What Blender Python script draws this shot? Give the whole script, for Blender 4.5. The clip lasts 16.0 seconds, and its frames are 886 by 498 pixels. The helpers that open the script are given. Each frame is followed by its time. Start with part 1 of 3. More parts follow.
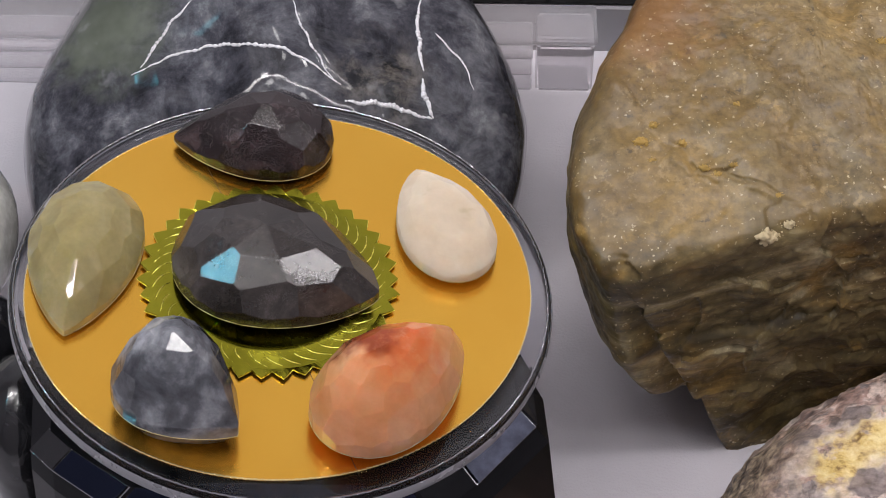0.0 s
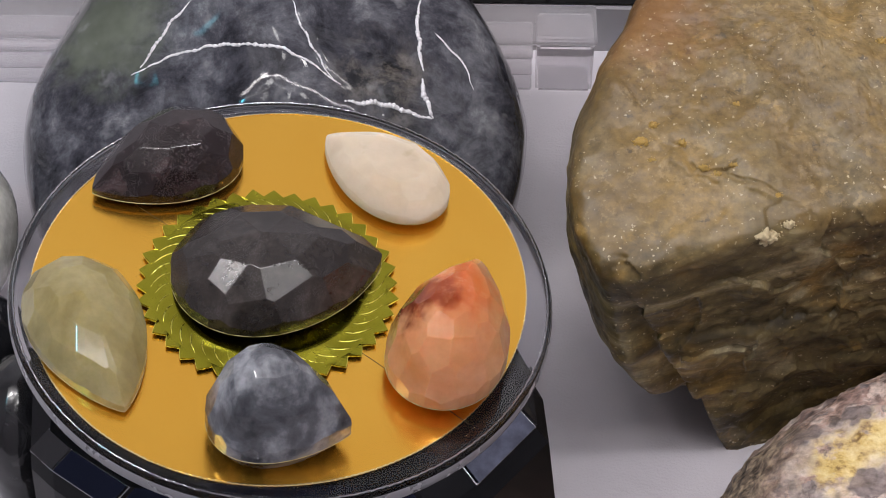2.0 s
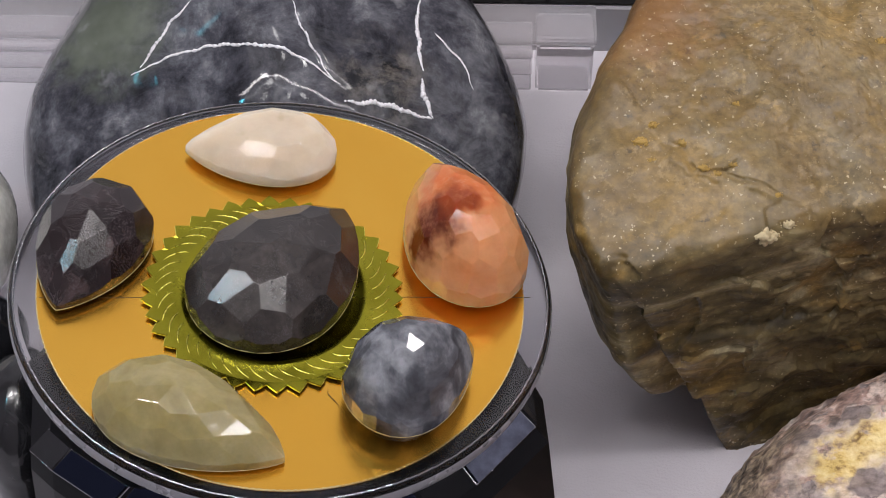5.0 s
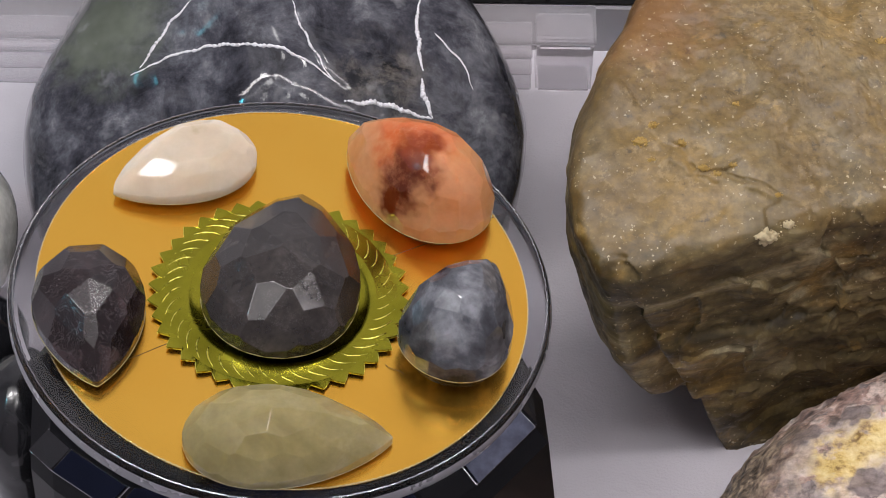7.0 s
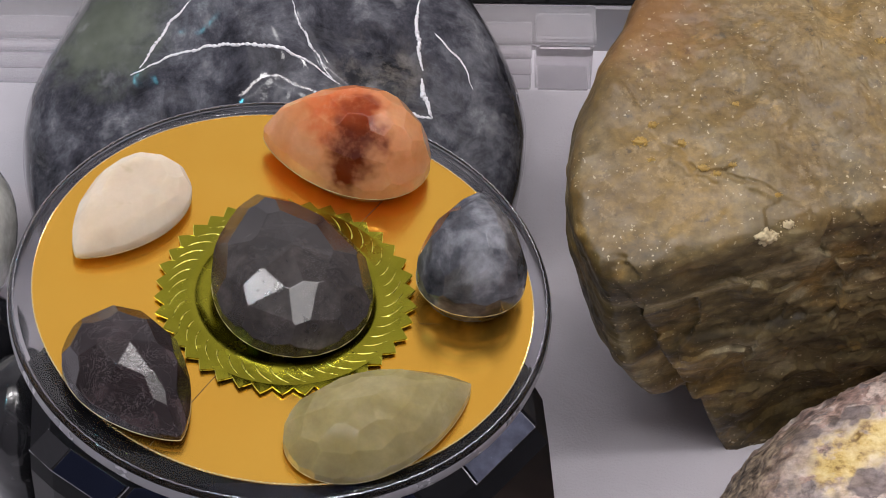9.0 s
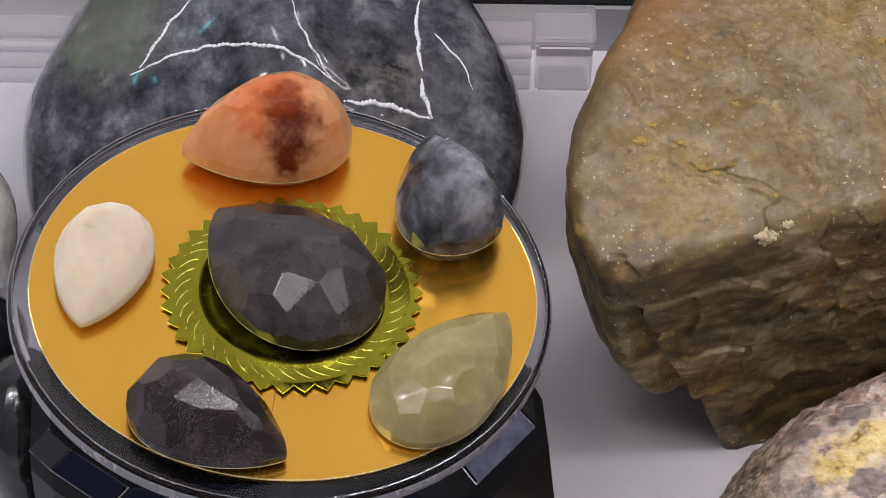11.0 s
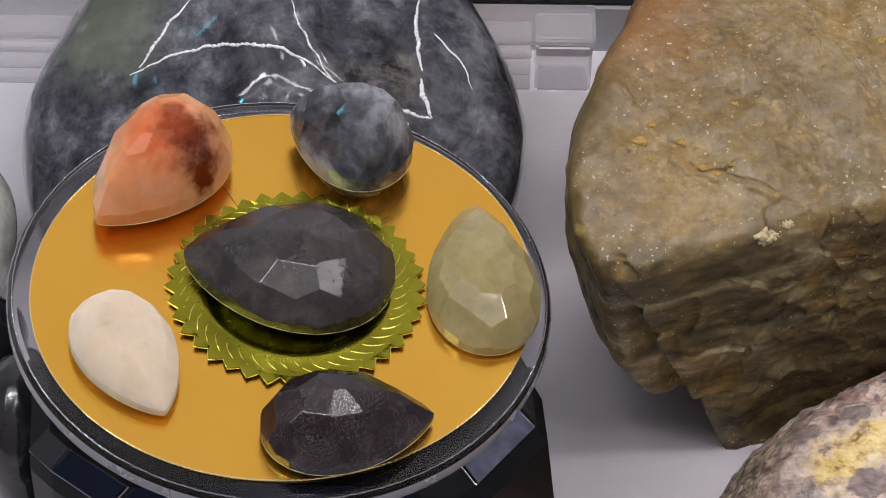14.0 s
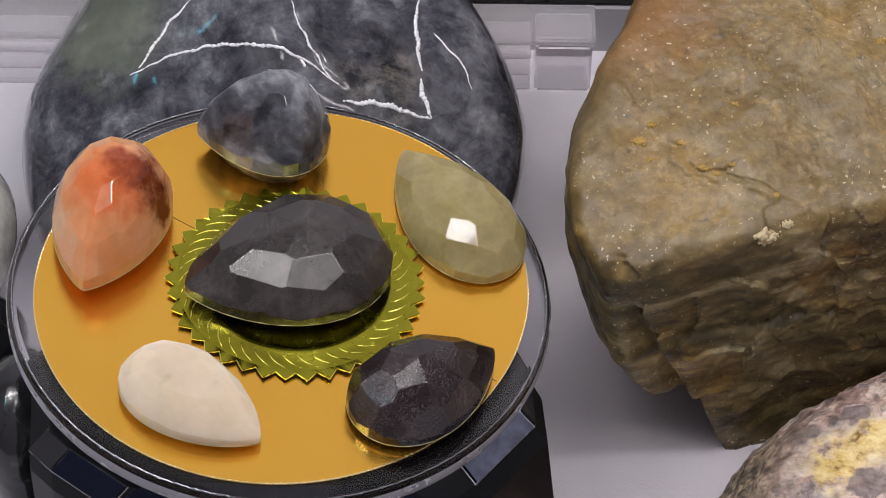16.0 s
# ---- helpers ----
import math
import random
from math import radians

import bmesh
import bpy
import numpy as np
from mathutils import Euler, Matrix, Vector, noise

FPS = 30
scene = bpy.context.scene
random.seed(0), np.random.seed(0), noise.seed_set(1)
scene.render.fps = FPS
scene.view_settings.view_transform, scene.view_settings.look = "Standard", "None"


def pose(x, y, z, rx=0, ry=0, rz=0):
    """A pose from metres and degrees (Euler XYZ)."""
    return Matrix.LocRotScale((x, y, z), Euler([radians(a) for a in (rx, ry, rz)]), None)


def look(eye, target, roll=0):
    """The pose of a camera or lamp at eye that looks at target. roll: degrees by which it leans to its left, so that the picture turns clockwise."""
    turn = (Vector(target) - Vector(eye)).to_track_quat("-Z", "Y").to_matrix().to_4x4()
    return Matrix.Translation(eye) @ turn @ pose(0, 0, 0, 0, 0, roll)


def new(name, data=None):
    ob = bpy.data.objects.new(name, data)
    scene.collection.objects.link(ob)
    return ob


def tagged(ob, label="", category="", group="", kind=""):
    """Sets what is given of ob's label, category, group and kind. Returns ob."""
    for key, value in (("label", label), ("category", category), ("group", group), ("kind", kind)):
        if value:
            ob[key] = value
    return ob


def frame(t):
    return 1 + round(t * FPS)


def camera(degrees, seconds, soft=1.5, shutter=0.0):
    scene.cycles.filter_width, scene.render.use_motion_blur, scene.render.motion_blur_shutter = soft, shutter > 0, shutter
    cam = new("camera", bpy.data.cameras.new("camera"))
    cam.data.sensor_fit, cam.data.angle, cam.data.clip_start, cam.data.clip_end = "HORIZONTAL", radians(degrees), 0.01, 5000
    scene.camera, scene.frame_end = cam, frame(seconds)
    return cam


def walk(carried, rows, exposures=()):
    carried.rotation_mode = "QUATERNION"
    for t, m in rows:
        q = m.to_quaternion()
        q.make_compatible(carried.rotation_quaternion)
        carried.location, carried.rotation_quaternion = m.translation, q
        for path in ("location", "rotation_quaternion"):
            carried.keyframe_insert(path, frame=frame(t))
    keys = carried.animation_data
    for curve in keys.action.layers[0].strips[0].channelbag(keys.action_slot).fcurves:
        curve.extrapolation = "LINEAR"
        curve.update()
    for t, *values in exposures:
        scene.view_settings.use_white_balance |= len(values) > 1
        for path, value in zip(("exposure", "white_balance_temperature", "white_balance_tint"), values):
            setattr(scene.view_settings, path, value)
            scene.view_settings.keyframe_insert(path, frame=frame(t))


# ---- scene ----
cam = camera(20.0, 16.0, soft=0.6)
EYE = (0.0326, -0.3393, 0.4539)
walk(cam, [(0.0, look(EYE, (0.0326, -0.0022, 0.0846), 0.8)),
           (9.0, look(EYE, (0.03275, -0.0022, 0.0846), 0.8)),
           (16.0, look(EYE, (0.0329, -0.0022, 0.0846), 0.8))])

# ---- light: shop room with LED strips over the showcase ----
world = bpy.data.worlds.new("room_air")
scene.world = world
world.use_nodes = True
world.node_tree.nodes["Background"].inputs[0].default_value = (0.8, 0.8, 0.9, 1)
world.node_tree.nodes["Background"].inputs[1].default_value = 0.02
scene.view_settings.exposure = -0.48


def strip(name, eye, target, sx, sy, watts, colour):
    lamp = bpy.data.lights.new(name, "AREA")
    lamp.shape, lamp.size, lamp.size_y, lamp.energy, lamp.color = "RECTANGLE", sx, sy, watts, colour
    ob = new(name, lamp)
    ob.matrix_world = look(eye, target)
    return ob


strip("led_strip_back", (0.03, -0.05, 0.57), (0.03, 0.03, 0.0), 0.9, 0.012, 2.1, (1.0, 0.95, 0.97))
strip("led_strip_front", (0.0, -0.20, 0.70), (0.03, 0.05, 0.0), 0.9, 0.02, 0.35, (1.0, 0.96, 0.98))
for lx, ly, lz in ((-0.26, -0.04, 0.62), (0.27, 0.12, 0.66)):
    strip("spot_lamp", (lx, ly, lz), (0.02, 0.02, 0.0), 0.05, 0.05, 0.5, (1.0, 0.96, 0.96))
for lx, ly, lz in ((-0.13, -0.10, 0.72), (0.16, -0.06, 0.70), (0.03, 0.10, 0.78), (-0.22, -0.16, 0.70), (0.02, -0.30, 0.74), (0.27, -0.22, 0.68)):
    strip("spot_lamp", (lx, ly, lz), (0.0, 0.0, 0.07), 0.06, 0.06, 0.24, (1.0, 0.97, 0.96))
# Unseen soft light under the ceiling, added to lift the ambient level.
strip("ceiling_fill", (0.0, -0.22, 1.85), (0, -0.21, 0), 2.3, 1.0, 16.0, (1.0, 0.965, 0.98))
# Unseen cyan lamp set on a mirror line from the camera, for jade's blue glint.
strip("cyan_glint_lamp", (-0.267, 0.105, 0.315), (-0.0385, 0.083, 0.051), 0.008, 0.004, 0.006, (0.15, 0.75, 1.0))
# Second unseen cyan lamp, added to make the grey stone's facets flash blue.
strip("cyan_glint_lamp", (-0.36, -0.12, 0.53), (-0.005, 0.0, 0.08), 0.032, 0.032, 0.34, (0.14, 0.74, 1.0))


# ---- material helpers ----
def nodes_of(name, rough=0.5, metal=0.0):
    m = bpy.data.materials.new(name)
    m.use_nodes = True
    nt = m.node_tree
    b = nt.nodes["Principled BSDF"]
    b.inputs["Roughness"].default_value = rough
    b.inputs["Metallic"].default_value = metal
    return m, nt, b


def coords(nt, scale=1.0):
    tc = nt.nodes.new("ShaderNodeTexCoord")
    mp = nt.nodes.new("ShaderNodeMapping")
    mp.inputs["Scale"].default_value = (scale, scale, scale)
    nt.links.new(tc.outputs["Object"], mp.inputs["Vector"])
    return mp.outputs["Vector"]


def noise_tex(nt, vec, scale, detail=6.0, rough=0.6, distort=0.0):
    n = nt.nodes.new("ShaderNodeTexNoise")
    n.inputs["Scale"].default_value = scale
    n.inputs["Detail"].default_value = detail
    n.inputs["Roughness"].default_value = rough
    n.inputs["Distortion"].default_value = distort
    nt.links.new(vec, n.inputs["Vector"])
    return n.outputs["Fac"]


def voronoi(nt, vec, scale, feature="F1"):
    v = nt.nodes.new("ShaderNodeTexVoronoi")
    v.feature = feature
    v.inputs["Scale"].default_value = scale
    nt.links.new(vec, v.inputs["Vector"])
    return v


def ramp(nt, fac, stops):
    r = nt.nodes.new("ShaderNodeValToRGB")
    el = r.color_ramp.elements
    while len(el) < len(stops):
        el.new(0.5)
    for e, (p, c) in zip(el, stops):
        e.position = p
        e.color = (*c, 1) if len(c) == 3 else c
    nt.links.new(fac, r.inputs["Fac"])
    return r.outputs["Color"]


def mix(nt, fac, a, b, mode="MIX"):
    m = nt.nodes.new("ShaderNodeMix")
    m.data_type, m.blend_type = "RGBA", mode
    for sock, v in ((m.inputs["Factor"], fac), (m.inputs["A"], a), (m.inputs["B"], b)):
        if isinstance(v, (int, float)):
            sock.default_value = v
        elif isinstance(v, tuple):
            sock.default_value = (*v, 1)
        else:
            nt.links.new(v, sock)
    return m.outputs["Result"]


def bump(nt, b, height, strength, dist):
    n = nt.nodes.new("ShaderNodeBump")
    n.inputs["Strength"].default_value = strength
    n.inputs["Distance"].default_value = dist
    nt.links.new(height, n.inputs["Height"])
    nt.links.new(n.outputs["Normal"], b.inputs["Normal"])


def grey(v):
    return (v, v, v)


def blob(nt, centre, radius, wobble=0.0045):
    """A soft-edged stain round a place in the thing's own space."""
    vec = coords(nt)
    n = nt.nodes.new("ShaderNodeTexNoise")
    n.inputs["Scale"].default_value = 230
    nt.links.new(vec, n.inputs["Vector"])
    off = nt.nodes.new("ShaderNodeVectorMath")
    off.operation = "MULTIPLY_ADD"
    nt.links.new(n.outputs["Color"], off.inputs[0])
    off.inputs[1].default_value = (wobble * 2,) * 3
    nt.links.new(vec, off.inputs[2])
    sub = nt.nodes.new("ShaderNodeVectorMath")
    sub.operation = "DISTANCE"
    nt.links.new(off.outputs[0], sub.inputs[0])
    sub.inputs[1].default_value = tuple(c + wobble for c in centre)
    mr = nt.nodes.new("ShaderNodeMapRange")
    mr.interpolation_type = "SMOOTHSTEP"
    mr.inputs["From Min"].default_value = radius
    mr.inputs["From Max"].default_value = radius * 0.25
    nt.links.new(sub.outputs["Value"], mr.inputs["Value"])
    return mr.outputs["Result"]


def cracks(nt, v, scale, width, warp):
    """Thin irregular lines along cell borders, warped by noise."""
    n = nt.nodes.new("ShaderNodeTexNoise")
    n.inputs["Scale"].default_value = scale * 1.6
    n.inputs["Detail"].default_value = 6
    nt.links.new(v, n.inputs["Vector"])
    off = nt.nodes.new("ShaderNodeVectorMath")
    off.operation = "MULTIPLY_ADD"
    nt.links.new(n.outputs["Color"], off.inputs[0])
    off.inputs[1].default_value = (warp,) * 3
    nt.links.new(v, off.inputs[2])
    return ramp(nt, voronoi(nt, off.outputs[0], scale, "DISTANCE_TO_EDGE").outputs["Distance"], [(0.0, grey(1)), (width, grey(0))])


# ---- materials ----
def mat_cloth():
    m, nt, b = nodes_of("white_cloth", 0.85)
    v = coords(nt)
    c = ramp(nt, noise_tex(nt, v, 14, 4), [(0.3, (0.44, 0.42, 0.452)), (0.7, (0.53, 0.505, 0.545))])
    nt.links.new(c, b.inputs["Base Color"])
    h = mix(nt, 0.12, noise_tex(nt, v, 26, 4, 0.5, 2.2), noise_tex(nt, v, 1500, 2))
    bump(nt, b, h, 0.30, 0.0040)
    return m


def mat_plain(name, colour, rough, metal=0.0, var=0.12, scale=60, bumpy=0.05):
    m, nt, b = nodes_of(name, rough, metal)
    v = coords(nt)
    n = noise_tex(nt, v, scale)
    c = mix(nt, n, tuple(x * (1 - var) for x in colour), tuple(min(1, x * (1 + var)) for x in colour))
    nt.links.new(c, b.inputs["Base Color"])
    nt.links.new(ramp(nt, noise_tex(nt, v, scale * 3), [(0.3, grey(max(0.02, rough * 0.7))), (0.8, grey(min(1, rough * 1.3)))]), b.inputs["Roughness"])
    bump(nt, b, noise_tex(nt, v, scale * 6), bumpy, 0.0004)
    return m


def mat_glass(name, colour, rough, ior=1.49):
    m, nt, b = nodes_of(name, rough)
    b.inputs["Base Color"].default_value = (*colour, 1)
    b.inputs["Transmission Weight"].default_value = 1.0
    b.inputs["IOR"].default_value = ior
    v = coords(nt)
    nt.links.new(ramp(nt, noise_tex(nt, v, 90), [(0.45, grey(rough)), (0.8, grey(min(1, rough + 0.12)))]), b.inputs["Roughness"])
    return m


def mat_gold():
    m, nt, b = nodes_of("gold_card", 0.3, 1.0)
    v = coords(nt)
    c = ramp(nt, noise_tex(nt, v, 25, 3), [(0.3, (0.87, 0.466, 0.060)), (0.7, (0.93, 0.528, 0.080))])
    nt.links.new(c, b.inputs["Base Color"])
    nt.links.new(ramp(nt, noise_tex(nt, v, 120), [(0.3, grey(0.22)), (0.8, grey(0.28))]), b.inputs["Roughness"])
    return m


def mat_foil():
    m, nt, b = nodes_of("yellow_green_foil", 0.2, 1.0)
    v = coords(nt)
    c = ramp(nt, noise_tex(nt, v, 90, 4), [(0.3, (0.275, 0.258, 0.020)), (0.7, (0.40, 0.37, 0.034))])
    nt.links.new(c, b.inputs["Base Color"])
    nt.links.new(ramp(nt, noise_tex(nt, v, 160, 4, 0.6), [(0.35, grey(0.17)), (0.65, grey(0.29))]), b.inputs["Roughness"])
    bump(nt, b, noise_tex(nt, v, 150, 3, 0.5, 0.6), 0.10, 0.0006)
    return m


def mat_gem(name, stops, scale, rough=0.05, sub=0.0, radius=(0.004, 0.003, 0.002), glitter=0.0, distort=0.6, trans=0.0, stains=(), grain=0.35, soft=None, patch=(0.47, 0.70)):
    m, nt, b = nodes_of(name, rough)
    v = coords(nt)
    c = ramp(nt, noise_tex(nt, v, scale, 6, 0.55, distort), stops)
    fine = noise_tex(nt, v, scale * 7, 4)
    c = mix(nt, grain, c, mix(nt, 1.0, c, ramp(nt, fine, [(0.35, grey(0.5)), (0.7, grey(1.5))]), "MULTIPLY"))
    for centre, r, colour in stains:
        c = mix(nt, mix(nt, 1.0, blob(nt, centre, r), ramp(nt, noise_tex(nt, v, 300, 6, 0.65), [(0.36, grey(0.6)), (0.52, grey(1))]), "MULTIPLY"), c, colour)
    if glitter:
        vo = voronoi(nt, v, 4600)
        sp = ramp(nt, vo.outputs["Color"], [(0.62, grey(0)), (0.80, grey(1))])
        spread = ramp(nt, noise_tex(nt, v, 190, 4), [(patch[0], grey(0)), (patch[1], grey(1))])
        sp = mix(nt, 1.0, sp, spread, "MULTIPLY")
        c = mix(nt, mix(nt, 1.0, sp, grey(glitter), "MULTIPLY"), c, (0.50, 0.46, 0.47))
        nt.links.new(ramp(nt, vo.outputs["Color"], [(0.3, grey(rough * 0.8)), (0.9, grey(0.15))]), b.inputs["Roughness"])
        nt.links.new(mix(nt, 1.0, sp, grey(0.6), "MULTIPLY"), b.inputs["Metallic"])
        bump(nt, b, vo.outputs["Distance"], 0.10, 0.0002)
    nt.links.new(c, b.inputs["Base Color"])
    b.inputs["Subsurface Weight"].default_value = sub
    b.inputs["Subsurface Radius"].default_value = radius
    b.inputs["Subsurface Scale"].default_value = 1.0
    b.inputs["Transmission Weight"].default_value = trans
    b.inputs["IOR"].default_value = 1.55
    b.inputs["Coat Weight"].default_value = 0.12 if glitter else 1.0
    if soft:
        # light that wanders inside the stone evens out its facets: the body's shading follows a rounded form, the gloss the facets
        scaled = nt.nodes.new("ShaderNodeVectorMath")
        scaled.operation = "MULTIPLY_ADD"
        nt.links.new(v, scaled.inputs[0])
        scaled.inputs[1].default_value = tuple(1 / a ** 2 for a in soft[:3])
        scaled.inputs[2].default_value = (0.16 / soft[0], 0, 0)
        turn = nt.nodes.new("ShaderNodeVectorTransform")
        turn.vector_type, turn.convert_from, turn.convert_to = "NORMAL", "OBJECT", "WORLD"
        nt.links.new(scaled.outputs[0], turn.inputs[0])
        geo = nt.nodes.new("ShaderNodeNewGeometry")
        both = nt.nodes.new("ShaderNodeMix")
        both.data_type = "VECTOR"
        both.inputs["Factor"].default_value = soft[3]
        nt.links.new(geo.outputs["Normal"], both.inputs["A"])
        unit = nt.nodes.new("ShaderNodeVectorMath")
        unit.operation = "NORMALIZE"
        nt.links.new(turn.outputs[0], unit.inputs[0])
        nt.links.new(unit.outputs[0], both.inputs["B"])
        nt.links.new(both.outputs["Result"], b.inputs["Normal"])
        b.inputs["Specular IOR Level"].default_value = 0.0
    b.inputs["Coat Roughness"].default_value = 0.02
    return m


def mat_jade():
    m, nt, b = nodes_of("dark_polished_jade", 0.12)
    v = coords(nt)
    c = ramp(nt, noise_tex(nt, v, 95, 9, 0.70, 0.2), [(0.36, (0.013, 0.013, 0.017)), (0.49, (0.044, 0.044, 0.055)), (0.60, (0.100, 0.101, 0.116)), (0.74, (0.25, 0.255, 0.265))])
    green = ramp(nt, noise_tex(nt, v, 18, 5), [(0.35, (0.075, 0.085, 0.065)), (0.7, (0.21, 0.23, 0.19))])
    c = mix(nt, blob(nt, (-0.038, -0.002, 0.025), 0.022, 0.008), c, green)
    brown = ramp(nt, noise_tex(nt, v, 150, 8, 0.68, 0.3), [(0.42, (0.012, 0.012, 0.013)), (0.50, (0.075, 0.066, 0.058)), (0.66, (0.18, 0.165, 0.15))])
    c = mix(nt, mix(nt, 1.0, blob(nt, (0.028, -0.017, 0.0215), 0.017, 0.002), ramp(nt, noise_tex(nt, v, 90, 4, 0.5), [(0.38, grey(0)), (0.50, grey(1))]), "MULTIPLY"), c, brown)
    speck = ramp(nt, noise_tex(nt, v, 120, 3, 0.5), [(0.64, grey(0)), (0.72, grey(0.5))])
    c = mix(nt, speck, c, (0.22, 0.22, 0.23))
    mp = nt.nodes.new("ShaderNodeMapping")
    mp.inputs["Scale"].default_value = (0.5, 1.0, 1.6)
    mp.inputs["Rotation"].default_value = (0.3, 0.7, 0.2)
    nt.links.new(v, mp.inputs["Vector"])
    wisp = ramp(nt, noise_tex(nt, mp.outputs["Vector"], 75, 7, 0.62, 0.8), [(0.46, grey(0)), (0.57, grey(0.22)), (0.68, grey(0))])
    c = mix(nt, mix(nt, 1.0, wisp, ramp(nt, noise_tex(nt, v, 35, 3), [(0.45, grey(0)), (0.62, grey(1))]), "MULTIPLY"), c, (0.24, 0.24, 0.25))
    nt.links.new(c, b.inputs["Base Color"])
    nt.links.new(ramp(nt, noise_tex(nt, v, 80, 5), [(0.3, grey(0.04)), (0.75, grey(0.12))]), b.inputs["Roughness"])
    bump(nt, b, noise_tex(nt, v, 160, 5, 0.6), 0.05, 0.0008)
    b.inputs["IOR"].default_value = 1.45
    b.inputs["Specular IOR Level"].default_value = 0.3
    return m


def mat_brown():
    m, nt, b = nodes_of("olive_brown_stone", 0.45)
    v = coords(nt)
    c = ramp(nt, noise_tex(nt, v, 16, 7, 0.52, 0.9), [(0.30, (0.102, 0.062, 0.016)), (0.46, (0.157, 0.098, 0.028)), (0.58, (0.200, 0.126, 0.038)), (0.74, (0.270, 0.158, 0.044))])
    greyish = ramp(nt, noise_tex(nt, v, 20, 6, 0.55, 1.8), [(0.46, grey(0)), (0.62, grey(0.75))])
    c = mix(nt, greyish, c, (0.164, 0.123, 0.059))
    mp = nt.nodes.new("ShaderNodeMapping")
    mp.inputs["Scale"].default_value = (0.30, 0.45, 1.0)
    mp.inputs["Rotation"].default_value = (0.0, 0.30, 0.0)
    nt.links.new(v, mp.inputs["Vector"])
    streak = ramp(nt, noise_tex(nt, mp.outputs["Vector"], 120, 7, 0.58, 0.9), [(0.32, grey(0.55)), (0.50, grey(0.95)), (0.68, grey(1.45))])
    c = mix(nt, 0.45, c, mix(nt, 1.0, c, streak, "MULTIPLY"))
    fine = ramp(nt, noise_tex(nt, v, 520, 6, 0.66), [(0.34, grey(0.62)), (0.50, grey(1.0)), (0.66, grey(1.35))])
    c = mix(nt, 0.8, c, mix(nt, 1.0, c, fine, "MULTIPLY"))
    pits = ramp(nt, noise_tex(nt, v, 260, 5, 0.62), [(0.30, grey(0.75)), (0.36, grey(0))])
    c = mix(nt, pits, c, (0.055, 0.038, 0.016))
    dust = mix(nt, 1.0, ramp(nt, noise_tex(nt, v, 360, 6, 0.7), [(0.54, grey(0)), (0.62, grey(0.6))]), ramp(nt, noise_tex(nt, v, 48, 4), [(0.46, grey(0)), (0.60, grey(1))]), "MULTIPLY")
    c = mix(nt, dust, c, (0.30, 0.205, 0.085))
    # Below the top the stone turns to a darker, more strongly streaked tone.
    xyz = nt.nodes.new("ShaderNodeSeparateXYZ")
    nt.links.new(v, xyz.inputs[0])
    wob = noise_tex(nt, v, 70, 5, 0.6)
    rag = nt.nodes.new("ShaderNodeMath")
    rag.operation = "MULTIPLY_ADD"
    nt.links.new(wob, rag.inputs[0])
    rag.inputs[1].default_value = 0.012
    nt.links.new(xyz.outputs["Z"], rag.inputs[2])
    lower_mask = nt.nodes.new("ShaderNodeMapRange")
    lower_mask.inputs["From Min"].default_value = 0.0375
    lower_mask.inputs["From Max"].default_value = 0.0335
    nt.links.new(rag.outputs[0], lower_mask.inputs["Value"])
    lower_tone = ramp(nt, noise_tex(nt, mp.outputs["Vector"], 85, 8, 0.60, 1.4), [(0.30, (0.030, 0.022, 0.009)), (0.44, (0.088, 0.066, 0.026)), (0.54, (0.170, 0.128, 0.053)), (0.64, (0.31, 0.26, 0.15)), (0.74, (0.48, 0.44, 0.33))])
    lower_tone = mix(nt, ramp(nt, noise_tex(nt, v, 40, 5, 0.6, 0.8), [(0.46, grey(0)), (0.62, grey(0.75))]), lower_tone, mix(nt, 1.0, lower_tone, (1.25, 0.98, 0.55), "MULTIPLY"))
    c = mix(nt, lower_mask.outputs["Result"], c, mix(nt, 0.75, lower_tone, mix(nt, 1.0, lower_tone, ramp(nt, noise_tex(nt, v, 300, 8, 0.72), [(0.34, grey(0.5)), (0.50, grey(1.0)), (0.66, grey(1.6))]), "MULTIPLY")))
    ochre = ramp(nt, noise_tex(nt, v, 70, 8, 0.72, 1.0), [(0.60, grey(0)), (0.70, grey(0.55))])
    c = mix(nt, ochre, c, (0.38, 0.225, 0.055))
    c = mix(nt, mix(nt, 1.0, cracks(nt, v, 38, 0.016, 0.024), ramp(nt, noise_tex(nt, v, 30, 3), [(0.50, grey(0)), (0.62, grey(0.7))]), "MULTIPLY"), c, (0.10, 0.07, 0.03))
    c = mix(nt, blob(nt, (-0.0375, 0.004, 0.044), 0.024, 0.011), c, mix(nt, 0.6, c, (0.215, 0.088, 0.022)))
    speck = ramp(nt, noise_tex(nt, v, 1150, 2, 0.45), [(0.665, grey(0)), (0.71, grey(0.8))])
    speck = mix(nt, 1.0, speck, ramp(nt, noise_tex(nt, v, 60, 4), [(0.44, grey(0.15)), (0.58, grey(1))]), "MULTIPLY")
    c = mix(nt, speck, c, (0.60, 0.50, 0.32))
    nt.links.new(c, b.inputs["Base Color"])
    nt.links.new(ramp(nt, noise_tex(nt, v, 200, 6), [(0.35, grey(0.36)), (0.65, grey(0.58))]), b.inputs["Roughness"])
    h = mix(nt, 0.5, noise_tex(nt, v, 420, 6, 0.6), noise_tex(nt, v, 1500, 4, 0.6))
    bump(nt, b, h, 0.36, 0.0004)
    return m


